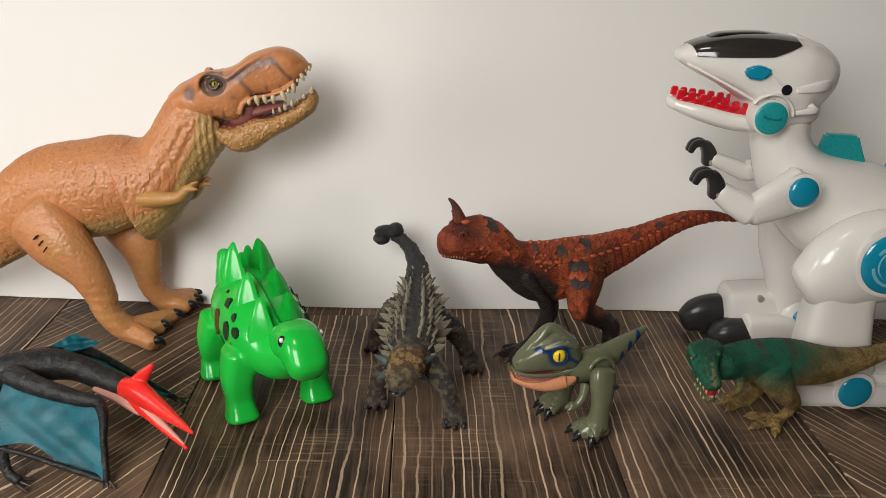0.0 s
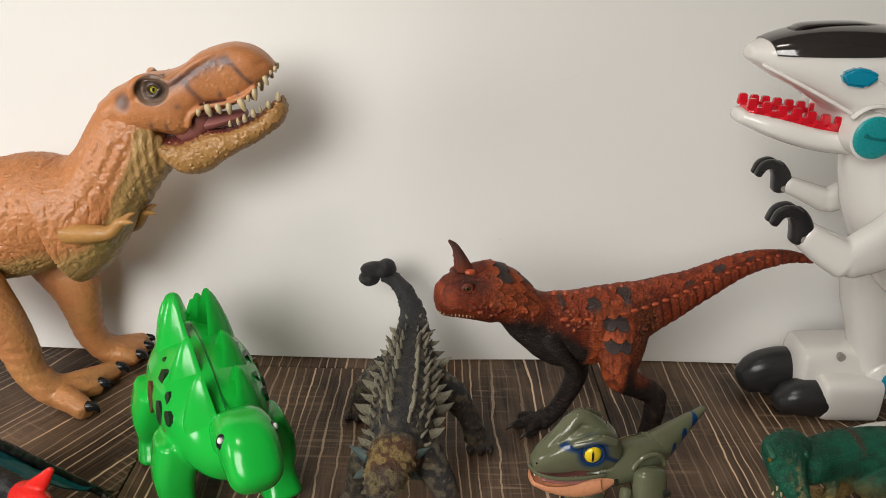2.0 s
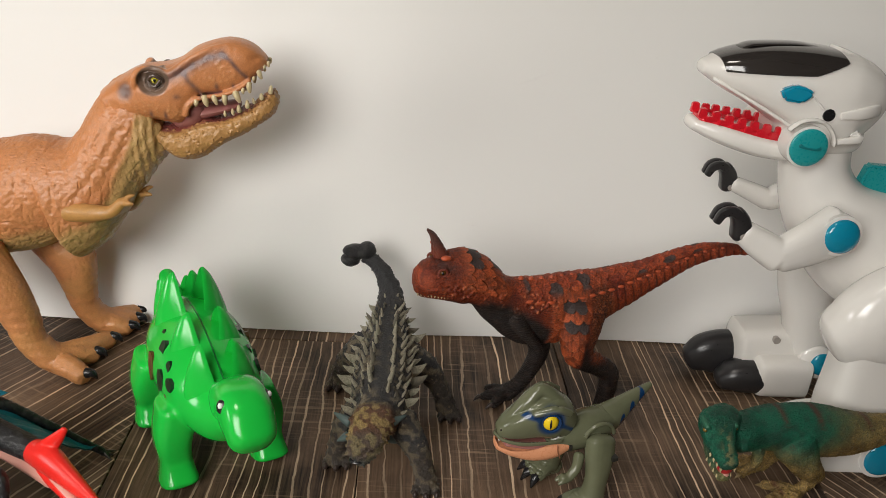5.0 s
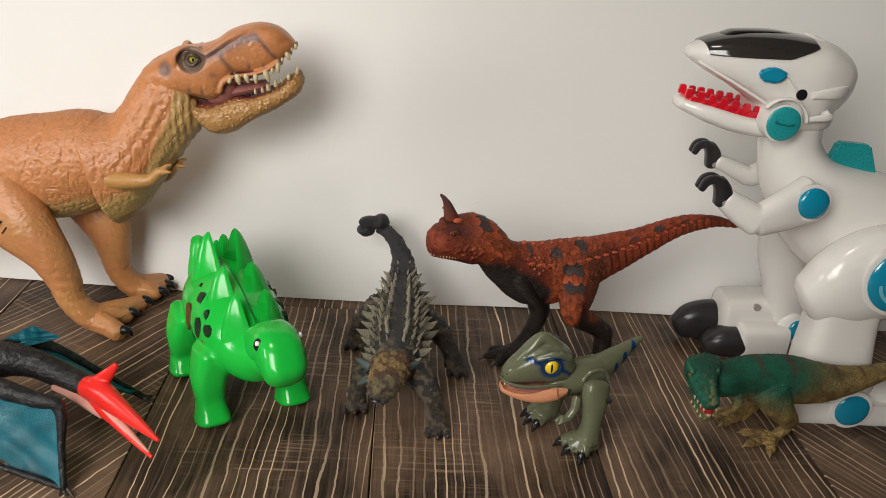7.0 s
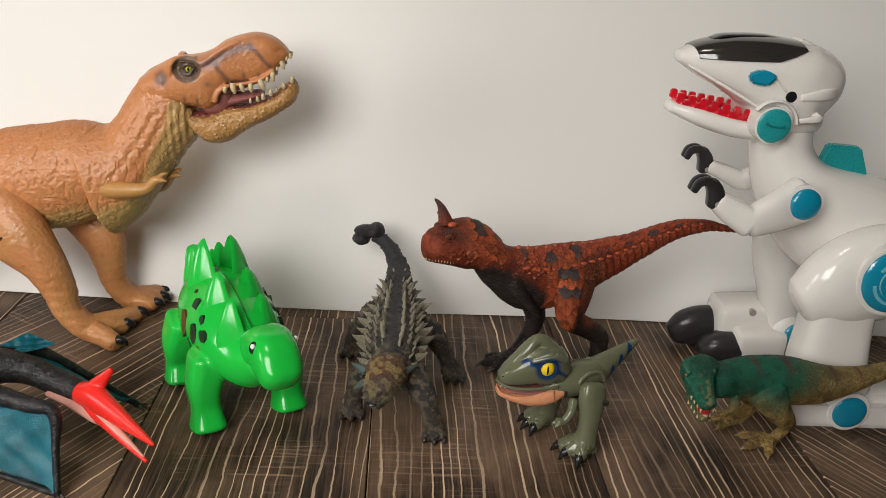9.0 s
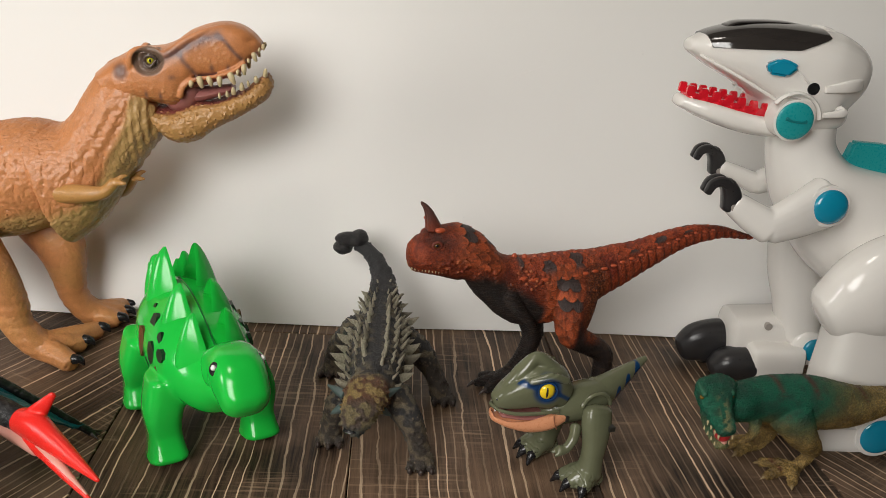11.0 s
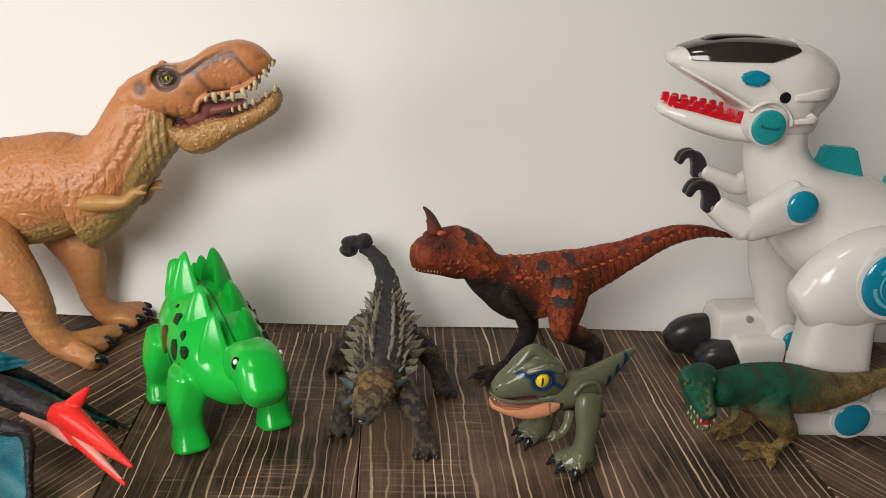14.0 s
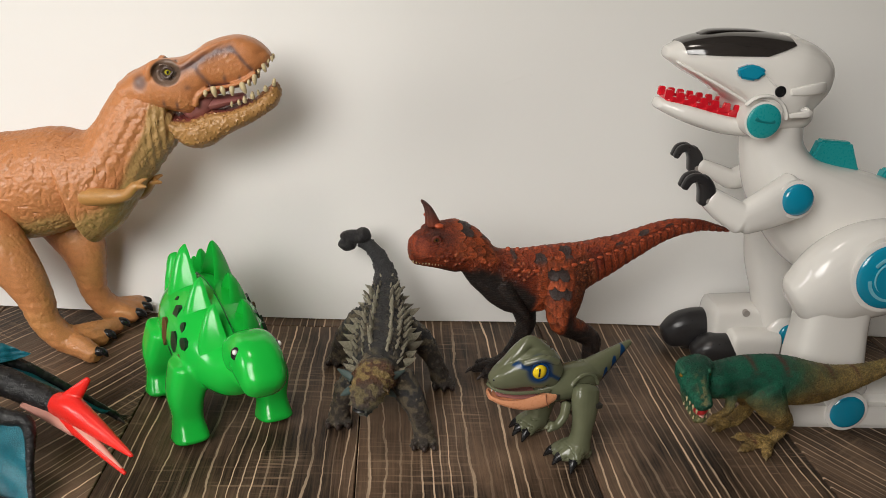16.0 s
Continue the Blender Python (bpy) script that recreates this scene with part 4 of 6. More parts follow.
CARNO_EYE = plastic("dark_amber_eye", (0.12, 0.055, 0.012), 0.15, 0.2)
SCUTE_DARK = plastic("dark_red_paint", (0.16, 0.028, 0.014), 0.5, 0.4, 0.3, 420)
KNOB = plastic("orange_red_paint", (0.42, 0.075, 0.025), 0.4, 0.2)
CLAW = plastic("dark_claw_paint", (0.035, 0.024, 0.020), 0.35, 0.2)
build_carnotaur()


# ---- the glossy green stegosaur ----
def build_stegosaur():
    toy = thing("toy_stegosaur", -0.06, 0.49, -62, "glossy bright green plastic stegosaur toy with dark spots", "toy dinosaur", "toy dinosaurs")
    yc = 0.0095
    b = bmesh.new()
    tube(b, [(-0.078, yc, 0.052, 0.010, 0.009), (-0.062, yc, 0.054, 0.0185, 0.018), (-0.040, yc, 0.055, 0.0255, 0.0265), (-0.015, yc, 0.055, 0.0275, 0.0280), (0.012, yc, 0.053, 0.0245, 0.0255), (0.030, yc, 0.052, 0.0185, 0.0190), (0.044, yc + 0.001, 0.058, 0.0125, 0.0120)], 28, power=2.0)
    tube(b, [(-0.074, yc, 0.054, 0.012, 0.009), (-0.092, yc, 0.060, 0.009, 0.007), (-0.104, yc, 0.068, 0.005, 0.005)], 16)
    for x, y, xs in ((0.013, -0.0150, 0.004), (0.012, 0.0365, 0.004), (-0.046, -0.0165, -0.004), (-0.046, 0.034, -0.004)):
        tube(b, [(x - xs, y * 0.82 + 0.001, 0.046, 0.0140, 0.0110), (x - xs * 0.5, y, 0.030, 0.0125, 0.0104), (x, y, 0.016, 0.0100, 0.0088), (x + 0.0025, y, 0.0075, 0.0114, 0.0098), (x + 0.004, y, 0.0030, 0.0136, 0.0110)], 20, power=3.2, blunt=0.3)
    me = fuse(b, 0.0012, 8)
    co, _ = arrays(me)
    co[:, 2] = np.maximum(co[:, 2], 0.0)
    me.vertices.foreach_set("co", co.ravel())
    part("body", me, STEG_GREEN, toy)
    b = bmesh.new()
    hy = yc + 0.0030
    tube(b, [(0.042, hy - 0.003, 0.0660, 0.0110, 0.0112), (0.053, hy - 0.001, 0.0710, 0.0130, 0.0128), (0.064, hy - 0.001, 0.0700, 0.0132, 0.0130), (0.0735, hy - 0.001, 0.0640, 0.0100, 0.0120)], 26, power=2.8, blunt=0.7)
    head = part("head", fuse(b, 0.0011, 7), STEG_GREEN, toy)
    part("head_seam", tube(bmesh.new(), [(0.052, hy - 0.001, 0.0838, 0.0004, 0.0004), (0.064, hy - 0.001, 0.0831, 0.0004, 0.0004), (0.0735, hy - 0.001, 0.0741, 0.0004, 0.0004), (0.0800, hy - 0.001, 0.0655, 0.0004, 0.0004)], 6), SEAM, head)
    for s in (-1, 1):
        y = hy - 0.001 + s * 0.0118
        out = (0.30, s, 0.42)
        part("eye", disc(bmesh.new(), (0.0625, y, 0.0778), out, 0.0034, 0.002, 0.0007), BLACK, head)
        # the eye's glint, set on as a small white disc
        part("eye_glint", disc(bmesh.new(), (0.0631, y + s * 0.0006, 0.0790), out, 0.0014, 0.001, 0.0007), WHITE_DOT, head)

    def plate(x, side, h, w, z0, wide):
        """Half of a hollow pointed cone: a bulged shell that meets its twin along the middle of the back."""
        me_b = bmesh.new()
        nu, nv = 16, 14
        grid = []
        for layer in (0, 1):
            rows = []
            for j in range(nv + 1):
                v = j / nv
                half = w * (1 - v) ** 0.62 * (1 - 0.10 * v)
                row = []
                for i in range(nu + 1):
                    u = -1 + 2 * i / nu
                    out = 0.0006 + 0.0085 * v ** 0.6 + (wide - 0.004) * (1 - u * u) * (1 - v) ** 0.75 - (0.0015 if layer else 0)
                    row.append(me_b.verts.new((x + u * half - 0.004 * v, yc + side * out, z0 + h * v)))
                rows.append(row)
            grid.append(rows)
        a, c = grid
        for j in range(nv):
            for i in range(nu):
                me_b.faces.new((a[j][i], a[j][i + 1], a[j + 1][i + 1], a[j + 1][i]))
                me_b.faces.new((c[j][i + 1], c[j][i], c[j + 1][i], c[j + 1][i + 1]))
            for i in (0, nu):
                me_b.faces.new((a[j][i], a[j + 1][i], c[j + 1][i], c[j][i]))
        bmesh.ops.remove_doubles(me_b, verts=me_b.verts, dist=1e-5)
        part("back_plate", me_b, STEG_GREEN, toy)

    for x, h, w, z0, wide in ((-0.034, 0.0425, 0.0205, 0.0600, 0.0250), (-0.002, 0.0345, 0.0175, 0.0590, 0.0245), (0.0240, 0.0335, 0.0150, 0.0540, 0.0225), (-0.0620, 0.0300, 0.0150, 0.0570, 0.0190), (-0.0800, 0.0200, 0.0100, 0.0550, 0.0110)):
        for side in (-1, 1):
            plate(x, side, h, w, z0, wide)
    part("back_seam", tube(bmesh.new(), [(-0.045, yc, 0.0797, 0.0005, 0.0005), (-0.015, yc, 0.0826, 0.0005, 0.0005), (0.012, yc, 0.0777, 0.0005, 0.0005), (0.032, yc, 0.0706, 0.0005, 0.0005)], 6), SEAM, toy)
    spots = ((0.000, 0.058, 0.0050, 0.0068), (0.008, 0.050, 0.0030, 0.0038), (0.004, 0.068, 0.0028, 0.0032), (0.012, 0.062, 0.0045, 0.0036), (-0.010, 0.070, 0.0034, 0.0070), (-0.017, 0.058, 0.0042, 0.0092), (-0.010, 0.045, 0.0034, 0.0064), (-0.020, 0.074, 0.0020, 0.0030), (-0.0015, 0.046, 0.0026, 0.0036))
    for s in (-1, 1):
        for k, (x, z, rx, rz) in enumerate(spots):
            half = np.interp(x, (-0.040, -0.015, 0.012, 0.030), (0.0265, 0.0280, 0.0255, 0.0190))
            tall = np.interp(x, (-0.040, -0.015, 0.012, 0.030), (0.0255, 0.0275, 0.0245, 0.0185))
            y = half * max(0.02, 1 - ((z - 0.0545) / tall) ** 2) ** 0.5
            slope = (z - 0.055) * 26
            m = Matrix.Translation((x, yc + s * (y - 0.0002), z)) @ Vector((0.1, s, slope)).to_track_quat("Z", "X").to_matrix().to_4x4()
            b = bmesh.new()
            ring = [b.verts.new(m @ Vector((rz * math.cos(a) * (1 + 0.12 * math.sin(3 * a + k)), rx * math.sin(a), 0.0006))) for a in np.linspace(0, 2 * math.pi, 9)[:-1]]
            low = [b.verts.new(m @ Vector((rz * math.cos(a) * (1 + 0.12 * math.sin(3 * a + k)), rx * math.sin(a), -0.003))) for a in np.linspace(0, 2 * math.pi, 9)[:-1]]
            b.faces.new(ring), b.faces.new(list(reversed(low)))
            for i in range(8):
                b.faces.new((ring[i], low[i], low[(i + 1) % 8], ring[(i + 1) % 8]))
            part("spot", b, STEG_SPOT2 if k % 4 == 1 else STEG_SPOT, toy, smooth=False)


SEAM = plastic("dark_green_seam", (0.008, 0.16, 0.03), 0.3)
build_stegosaur()


def ground(me):
    """Flattens the soles on the floor."""
    co, _ = arrays(me)
    co[:, 2] = np.maximum(co[:, 2], 0.0)
    me.vertices.foreach_set("co", co.ravel())
    me.update()


# ---- the grey spiny ankylosaur ----
def build_ankylosaur():
    toy = thing("toy_ankylosaur", 0.0445, 0.523, -90, "grey spiny ankylosaur toy with a raised tail club", "toy dinosaur", "toy dinosaurs")
    spine = np.array([(-0.066, 0.003, 0.049, 0.0092, 0.0085), (-0.045, 0.002, 0.0445, 0.0135, 0.0125), (-0.015, 0.001, 0.041, 0.0160, 0.0170), (0.015, 0.000, 0.040, 0.0162, 0.0178), (0.038, -0.001, 0.042, 0.0140, 0.0155), (0.054, -0.003, 0.044, 0.0105, 0.0120)])
    b = bmesh.new()
    tube(b, [tuple(q) for q in spine], 24)
    tube(b, [(-0.058, 0.003, 0.050, 0.011), (-0.072, 0.002, 0.057, 0.0078), (-0.081, -0.003, 0.066, 0.0058), (-0.087, -0.009, 0.0715, 0.0050), (-0.089, -0.015, 0.0750, 0.0050)], 14)
    tube(b, [(0.048, -0.002, 0.0460, 0.0100, 0.0115), (0.059, -0.004, 0.0465, 0.0085, 0.0115), (0.068, -0.007, 0.0430, 0.0070, 0.0096), (0.0735, -0.0095, 0.0385, 0.0048, 0.0070)], 18, power=2.4)
    tube(b, [(0.056, -0.005, 0.0385, 0.0045, 0.008), (0.067, -0.008, 0.0355, 0.0032, 0.0068), (0.072, -0.0100, 0.0335, 0.0023, 0.0052)], 12)
    feet = ((0.055, 0.028), (0.034, -0.024), (-0.013, 0.044), (-0.042, -0.030))
    tube(b, [(0.042, 0.012, 0.037, 0.0095), (0.049, 0.021, 0.026, 0.0072), (0.053, 0.026, 0.014, 0.0058), (0.055, 0.028, 0.005, 0.0062)], 14)
    tube(b, [(0.034, -0.012, 0.036, 0.0095), (0.034, -0.020, 0.024, 0.0072), (0.033, -0.023, 0.013, 0.0058), (0.034, -0.024, 0.005, 0.0062)], 14)
    tube(b, [(-0.024, 0.014, 0.038, 0.0110), (-0.023, 0.028, 0.029, 0.0085), (-0.020, 0.037, 0.017, 0.0062), (-0.014, 0.042, 0.005, 0.0062)], 14)
    tube(b, [(-0.032, -0.012, 0.038, 0.0110), (-0.040, -0.024, 0.022, 0.0075), (-0.042, -0.029, 0.006, 0.0062)], 14)
    for x, y in feet:
        for d in (-0.0045, 0.0, 0.0045):
            tube(b, [(x, y + d * 0.6, 0.0045, 0.0034), (x + 0.0065 - abs(d) * 0.3, y + d * 1.3, 0.0032, 0.0027)], 8)
    me = fuse(b, 0.00055, 3)
    ground(me)

    def knobs(p, n):
        f1, f2, own = cells(p * 420)
        g1, g2, gown = cells(p * 190 + 4)
        return 0.0009 * step(0.45, 0.15, f1) * own + 0.0009 * step(0.5, 0.2, g1) * (gown > 0.5) * step(0.055, 0.03, p[:, 0]) + 0.0008 * step(0.4, 0.15, f1) * step(0.05, 0.06, p[:, 0])

    def skin(p, n):
        c = np.tile((0.055, 0.054, 0.056), (len(p), 1))
        smooth = np.exp(-((p[:, 1] - 0.001) / 0.0042) ** 2) * step(0.4, 0.8, n[:, 2])
        c = blend(c, (0.26, 0.215, 0.145), step(0.46, 0.70, cloud(p * 320)) * 0.85 * (1 - smooth) * step(-0.066, -0.056, p[:, 0]))
        f1, f2, own = cells(p * 420)
        c = blend(c, (0.34, 0.27, 0.18), 0.8 * step(-0.064, -0.056, p[:, 0]) * step(0.40, 0.18, f1) * (own > 0.35) * np.maximum(step(0.95, 0.6, n[:, 2]), step(0.038, 0.030, p[:, 2])))
        c = blend(c, (0.085, 0.060, 0.038), 0.45 * step(0.034, 0.022, p[:, 2]))
        head = step(0.048, 0.055, p[:, 0]) * step(0.036, 0.042, p[:, 2])
        c = blend(c, blend(np.tile((0.38, 0.27, 0.11), (len(p), 1)), (0.17, 0.085, 0.05), step(0.4, 0.6, cloud(p * 420))), head)
        return blend(c, (0.050, 0.085, 0.085), step(0.0665, 0.0715, p[:, 0]) * 0.45)

    relief(me, knobs), tint(me, skin)
    part("body", me, ANKY_SKIN, toy)
    b = bmesh.new()
    for y, z, r, w in ((-0.0225, 0.0780, 0.0100, 0.0050), (-0.0155, 0.0790, 0.0064, 0.0062), (-0.0265, 0.0722, 0.0070, 0.0048)):
        ball(b, (-0.0905, y, z), (0.0078, r, w))
    me = fuse(b, 0.0006, 3)
    relief(me, lambda p, n: 0.0006 * (cloud(p * 420) - 0.5))
    tint(me, lambda p, n: blend(np.tile((0.030, 0.028, 0.030), (len(p), 1)), (0.07, 0.066, 0.062), step(0.5, 0.8, cloud(p * 300)) * 0.7))
    part("tail_club", me, ANKY_SKIN, toy, "dark grey knobbly tail club")

    def on_back(x, phi):
        q = [np.interp(x, spine[:, 0], spine[:, k]) for k in range(1, 5)]
        s, c = math.sin(phi), math.cos(phi)
        nrm = Vector((0, s / q[3], c / q[2])).normalized()
        return Vector((x, q[0] + q[3] * s, q[1] + q[2] * c)), nrm

    rng = random.Random(4)
    # from the flank to the spine: angle, count, length, half width, how far forward the row reaches
    rows = ((1.80, 9, 0.0034, 0.0018, 0.040), (1.42, 11, 0.0068, 0.0019, 0.046), (1.02, 13, 0.0036, 0.0016, 0.044), (0.68, 13, 0.0027, 0.0016, 0.040), (0.34, 11, 0.0032, 0.0018, 0.038))
    for phi, count, h, r, reach in rows:
        for s in (-1, 1):
            for k in range(count):
                x = -0.060 + (reach + 0.060) * k / (count - 1)
                at, nrm = on_back(x, s * phi)
                grow = (0.65 + 0.5 * math.sin(math.pi * (k + 0.8) / (count + 0.6))) * rng.uniform(0.65, 1.3)
                if phi == 0.34 and k == count - 2:
                    grow *= 2.1
                tip = at + nrm * h * grow + Vector((-0.0034 * grow, 0, 0.0014 * grow))
                tip += Vector((rng.uniform(-1, 1), rng.uniform(-1, 1), rng.uniform(-1, 1))) * 0.0009
                wide = 1.15 * r * min(1.3, grow)
                thin = 0.5 * wide
                mid = at + (tip - at) * 0.5 + Vector((0.0010, 0, 0.0008))
                flat = (thin, wide) if phi > 1.2 else (wide, thin)
                me = bpy.data.meshes.new("spike")
                b = tube(bmesh.new(), [(*(at - nrm * 0.002), flat[0] * 1.3, flat[1] * 1.3), (*mid, flat[0] * 0.85, flat[1] * 0.85), (*tip, 0.0003, 0.0003)], 10, 4)
                bmesh.ops.recalc_face_normals(b, faces=b.faces)
                b.to_mesh(me), b.free()
                part("spike", me, SPIKE if rng.random() < 0.85 else SPIKE_DARK, toy)
    for s in (-1, 1):
        part("cheek_horn", cone((0.056, -0.005 + s * 0.0105, 0.046), (0.051, -0.005 + s * 0.0195, 0.0485), 0.0028), HORN, toy)
        part("cheek_horn", cone((0.060, -0.006 + s * 0.0100, 0.0405), (0.058, -0.006 + s * 0.0160, 0.0350), 0.0026), HORN, toy)
        part("eye", ball(bmesh.new(), (0.0640, -0.0060 + s * 0.0098, 0.0475), (0.0012, 0.0011, 0.0012), seg=10), BLACK, toy)
    part("mouth", ball(bmesh.new(), (0.0745, -0.0100, 0.0365), (0.0032, 0.0046, 0.0012), seg=12), BLACK, toy)
    for x, y in feet:
        for d in (-0.0045, 0.0, 0.0045):
            part("claw", ball(bmesh.new(), (x + 0.0088 - abs(d) * 0.3, y + d * 1.35, 0.0030), (0.0022, 0.0016, 0.0020), seg=8), CLAW, toy)


SPIKE = plastic("bone_grey_paint", (0.46, 0.42, 0.31), 0.42, 0.7, 0.8, 900)
SPIKE_DARK = plastic("dark_bone_paint", (0.17, 0.15, 0.11), 0.5, 0.6, 0.6, 700)
HORN = plastic("teal_grey_paint", (0.07, 0.10, 0.095), 0.5, 0.25, 0.1, 200)
build_ankylosaur()


# ---- the big-headed baby raptor ----
def build_raptor():
    toy = thing("toy_raptor", 0.1640, 0.475, 200, "grey-green big-headed raptor toy with blue stripes", "toy dinosaur", "toy dinosaurs")
    olive, blue = (0.125, 0.132, 0.078), (0.008, 0.040, 0.125)
    # the head is turned a little to its own side and narrower than it is long
    turned = Matrix.Translation((0.0330, -0.0020, 0)) @ Matrix.Rotation(radians(-11), 4, "Z") @ Matrix.Diagonal((0.80, 0.80, 1, 1)) @ Matrix.Translation((-0.030, 0, 0))

    def on_head(name, made, material, parent, label=""):
        if isinstance(made, bmesh.types.BMesh):
            bmesh.ops.transform(made, matrix=turned, verts=made.verts)
        else:
            made.transform(turned)
        return part(name, made, material, parent, label)

    b = bmesh.new()
    tube(b, [(0.026, 0.000, 0.0400, 0.0080, 0.0085), (0.014, 0.001, 0.0440, 0.0105, 0.0105), (0.002, 0.001, 0.0455, 0.0108, 0.0108), (-0.009, 0.000, 0.0480, 0.0078, 0.0082)], 20)
    me = fuse(b, 0.0007, 5)
    tint(me, lambda p, n: np.tile(olive, (len(p), 1)))
    part("body", me, RAPTOR_SKIN, toy)

    b = tube(bmesh.new(), [(-0.0385, -0.0055, 0.0605, 0.0018), (-0.0290, -0.0038, 0.0566, 0.0042, 0.0036), (-0.0190, -0.0020, 0.0522, 0.0068, 0.0058), (-0.0090, 0.0000, 0.0485, 0.0086, 0.0080), (-0.0040, 0.000, 0.0470, 0.0082, 0.0080)], 18)
    me = fuse(b, 0.0006, 4)

    def stripes(p, n):
        edge = 0.0480 - 0.52 * (p[:, 0] + 0.010) + 0.0028 * np.sign(np.sin(p[:, 0] * 780)) * np.abs(np.sin(p[:, 0] * 780)) ** 0.5
        return blend(np.tile(olive, (len(p), 1)), blue, step(edge, edge - 0.0008, p[:, 2]) * step(-0.0355, -0.033, p[:, 0]))

    tint(me, stripes)
    part("tail", me, RAPTOR_SKIN, toy, "short tapered tail with a blue stripe")
    part("collar", tube(bmesh.new(), [(-0.0058, 0.000, 0.0470, 0.0094, 0.0090), (-0.0040, 0.000, 0.0466, 0.0098, 0.0094)], 24, blunt=0.2), RAPTOR_PIN, toy)

    b = bmesh.new()
    tube(b, [(0.014, 0, 0.0535, 0.0100, 0.0115), (0.021, 0, 0.0570, 0.0128, 0.0140), (0.033, 0, 0.0578, 0.0122, 0.0142), (0.045, 0, 0.0545, 0.0095, 0.0122), (0.0545, 0, 0.0512, 0.0065, 0.0088), (0.0590, 0, 0.0495, 0.0042, 0.0060)], 28, power=2.6)
    tube(b, [(0.0205, 0, 0.0660, 0.005, 0.008), (0.0330, 0, 0.0735, 0.0040, 0.0045), (0.0425, 0, 0.0670, 0.0040, 0.0062), (0.0540, 0, 0.0560, 0.0030, 0.0046)], 16)
    for s in (-1, 1):
        tube(b, [(0.0160, s * 0.0135, 0.0655, 0.0022), (0.0270, s * 0.0140, 0.0682, 0.0028), (0.0400, s * 0.0112, 0.0645, 0.0024)], 10)
    me = fuse(b, 0.0006, 4)

    def mask(p, n):
        c = np.tile(olive, (len(p), 1))
        out = np.abs(p[:, 1]) > 0.0072
        ring = np.exp(-((((p[:, 0] - 0.0285) / 0.0098) ** 2 + ((p[:, 2] - 0.0602) / 0.0082) ** 2)) ** 5)
        ahead = np.exp(-((p[:, 2] - 0.0628 - 0.10 * (p[:, 0] - 0.04)) / 0.0017) ** 4) * step(0.034, 0.036, p[:, 0]) * step(0.0500, 0.0470, p[:, 0])
        back = np.exp(-((p[:, 2] - 0.0575 - 0.6 * (p[:, 0] - 0.02)) / 0.0016) ** 4) * step(0.024, 0.021, p[:, 0])
        return blend(c, blue, np.clip(ring + ahead + back, 0, 1) * out)

    relief(me, lambda p, n: (-0.0018 * np.exp(-(((p[:, 0] - 0.0285) / 0.0066) ** 2 + ((p[:, 2] - 0.0595) / 0.0056) ** 2) ** 2) * (np.abs(p[:, 1]) > 0.007)
                             - 0.0005 * np.exp(-((p[:, 2] - 0.0690 + 0.30 * (p[:, 0] - 0.03)) / 0.0006) ** 2) * (np.abs(p[:, 1]) > 0.006) + 0.0003 * (cloud(p * 150) - 0.5)))
    tint(me, mask)
    head = on_head("head", me, RAPTOR_SKIN, toy)
    for s in (-1, 1):
        on_head("eye", ball(bmesh.new(), (0.0285, s * 0.0122, 0.0595), (0.0054, 0.0036, 0.0047), seg=22), YELLOW, head, "large glossy yellow eye")
        on_head("pupil", ball(bmesh.new(), (0.0295, s * 0.0152, 0.0597), (0.0008, 0.0012, 0.0030), seg=12), BLACK, head)
        on_head("eye_rim", tube(bmesh.new(), [(0.0285 + 0.0062 * math.cos(a), s * (0.0136 - 0.0010 * math.cos(a)), 0.0595 + 0.0054 * math.sin(a), 0.0008) for a in np.linspace(0, 6.2832, 15)], 8, 2), RAPTOR_BLUE, head)
        on_head("nostril", ball(bmesh.new(), (0.0590, s * 0.0052, 0.0520), (0.0012, 0.0008, 0.0008), seg=8), BLACK, head)
        on_head("lip", tube(bmesh.new(), [(0.0190, s * 0.0128, 0.0466, 0.0010), (0.0330, s * 0.0132, 0.0462, 0.0011), (0.0470, s * 0.0110, 0.0455, 0.0011), (0.0580, s * 0.0066, 0.0462, 0.0010), (0.0622, 0, 0.0470, 0.0010)], 8), RAPTOR_PIN, head)
        for k in range(11):
            x = 0.0600 - 0.0026 * k
            y = 0.0034 + 0.0080 * math.sin(min(1.0, (k + 0.8) / 8) * 1.5)
            on_head("tooth", cone((x, s * y, 0.0460), (x, s * y, 0.0442), 0.0008, seg=6), WHITE_DOT, head)
    b = tube(bmesh.new(), [(0.0120, 0, 0.0420, 0.0052, 0.0120), (0.022, 0, 0.0385, 0.0068, 0.0130), (0.036, 0, 0.0365, 0.0056, 0.0122), (0.050, 0, 0.0380, 0.0040, 0.0100), (0.0600, 0, 0.0405, 0.0028, 0.0066)], 24, power=2.4)
    me = fuse(b, 0.0006, 4)
    relief(me, lambda p, n: -0.0024 * step(0.6, 0.9, n[:, 2]) * step(0.0100, 0.0080, np.abs(p[:, 1])) * step(0.022, 0.027, p[:, 0]))
    jaw = on_head("jaw", me, PEACH, toy, "peach coloured lower jaw")
    on_head("mouth_lining", tube(bmesh.new(), [(0.026, 0, 0.0412, 0.0016, 0.0100), (0.040, 0, 0.0405, 0.0016, 0.0092), (0.055, 0, 0.0415, 0.0014, 0.0060)], 16), MOUTH, jaw)
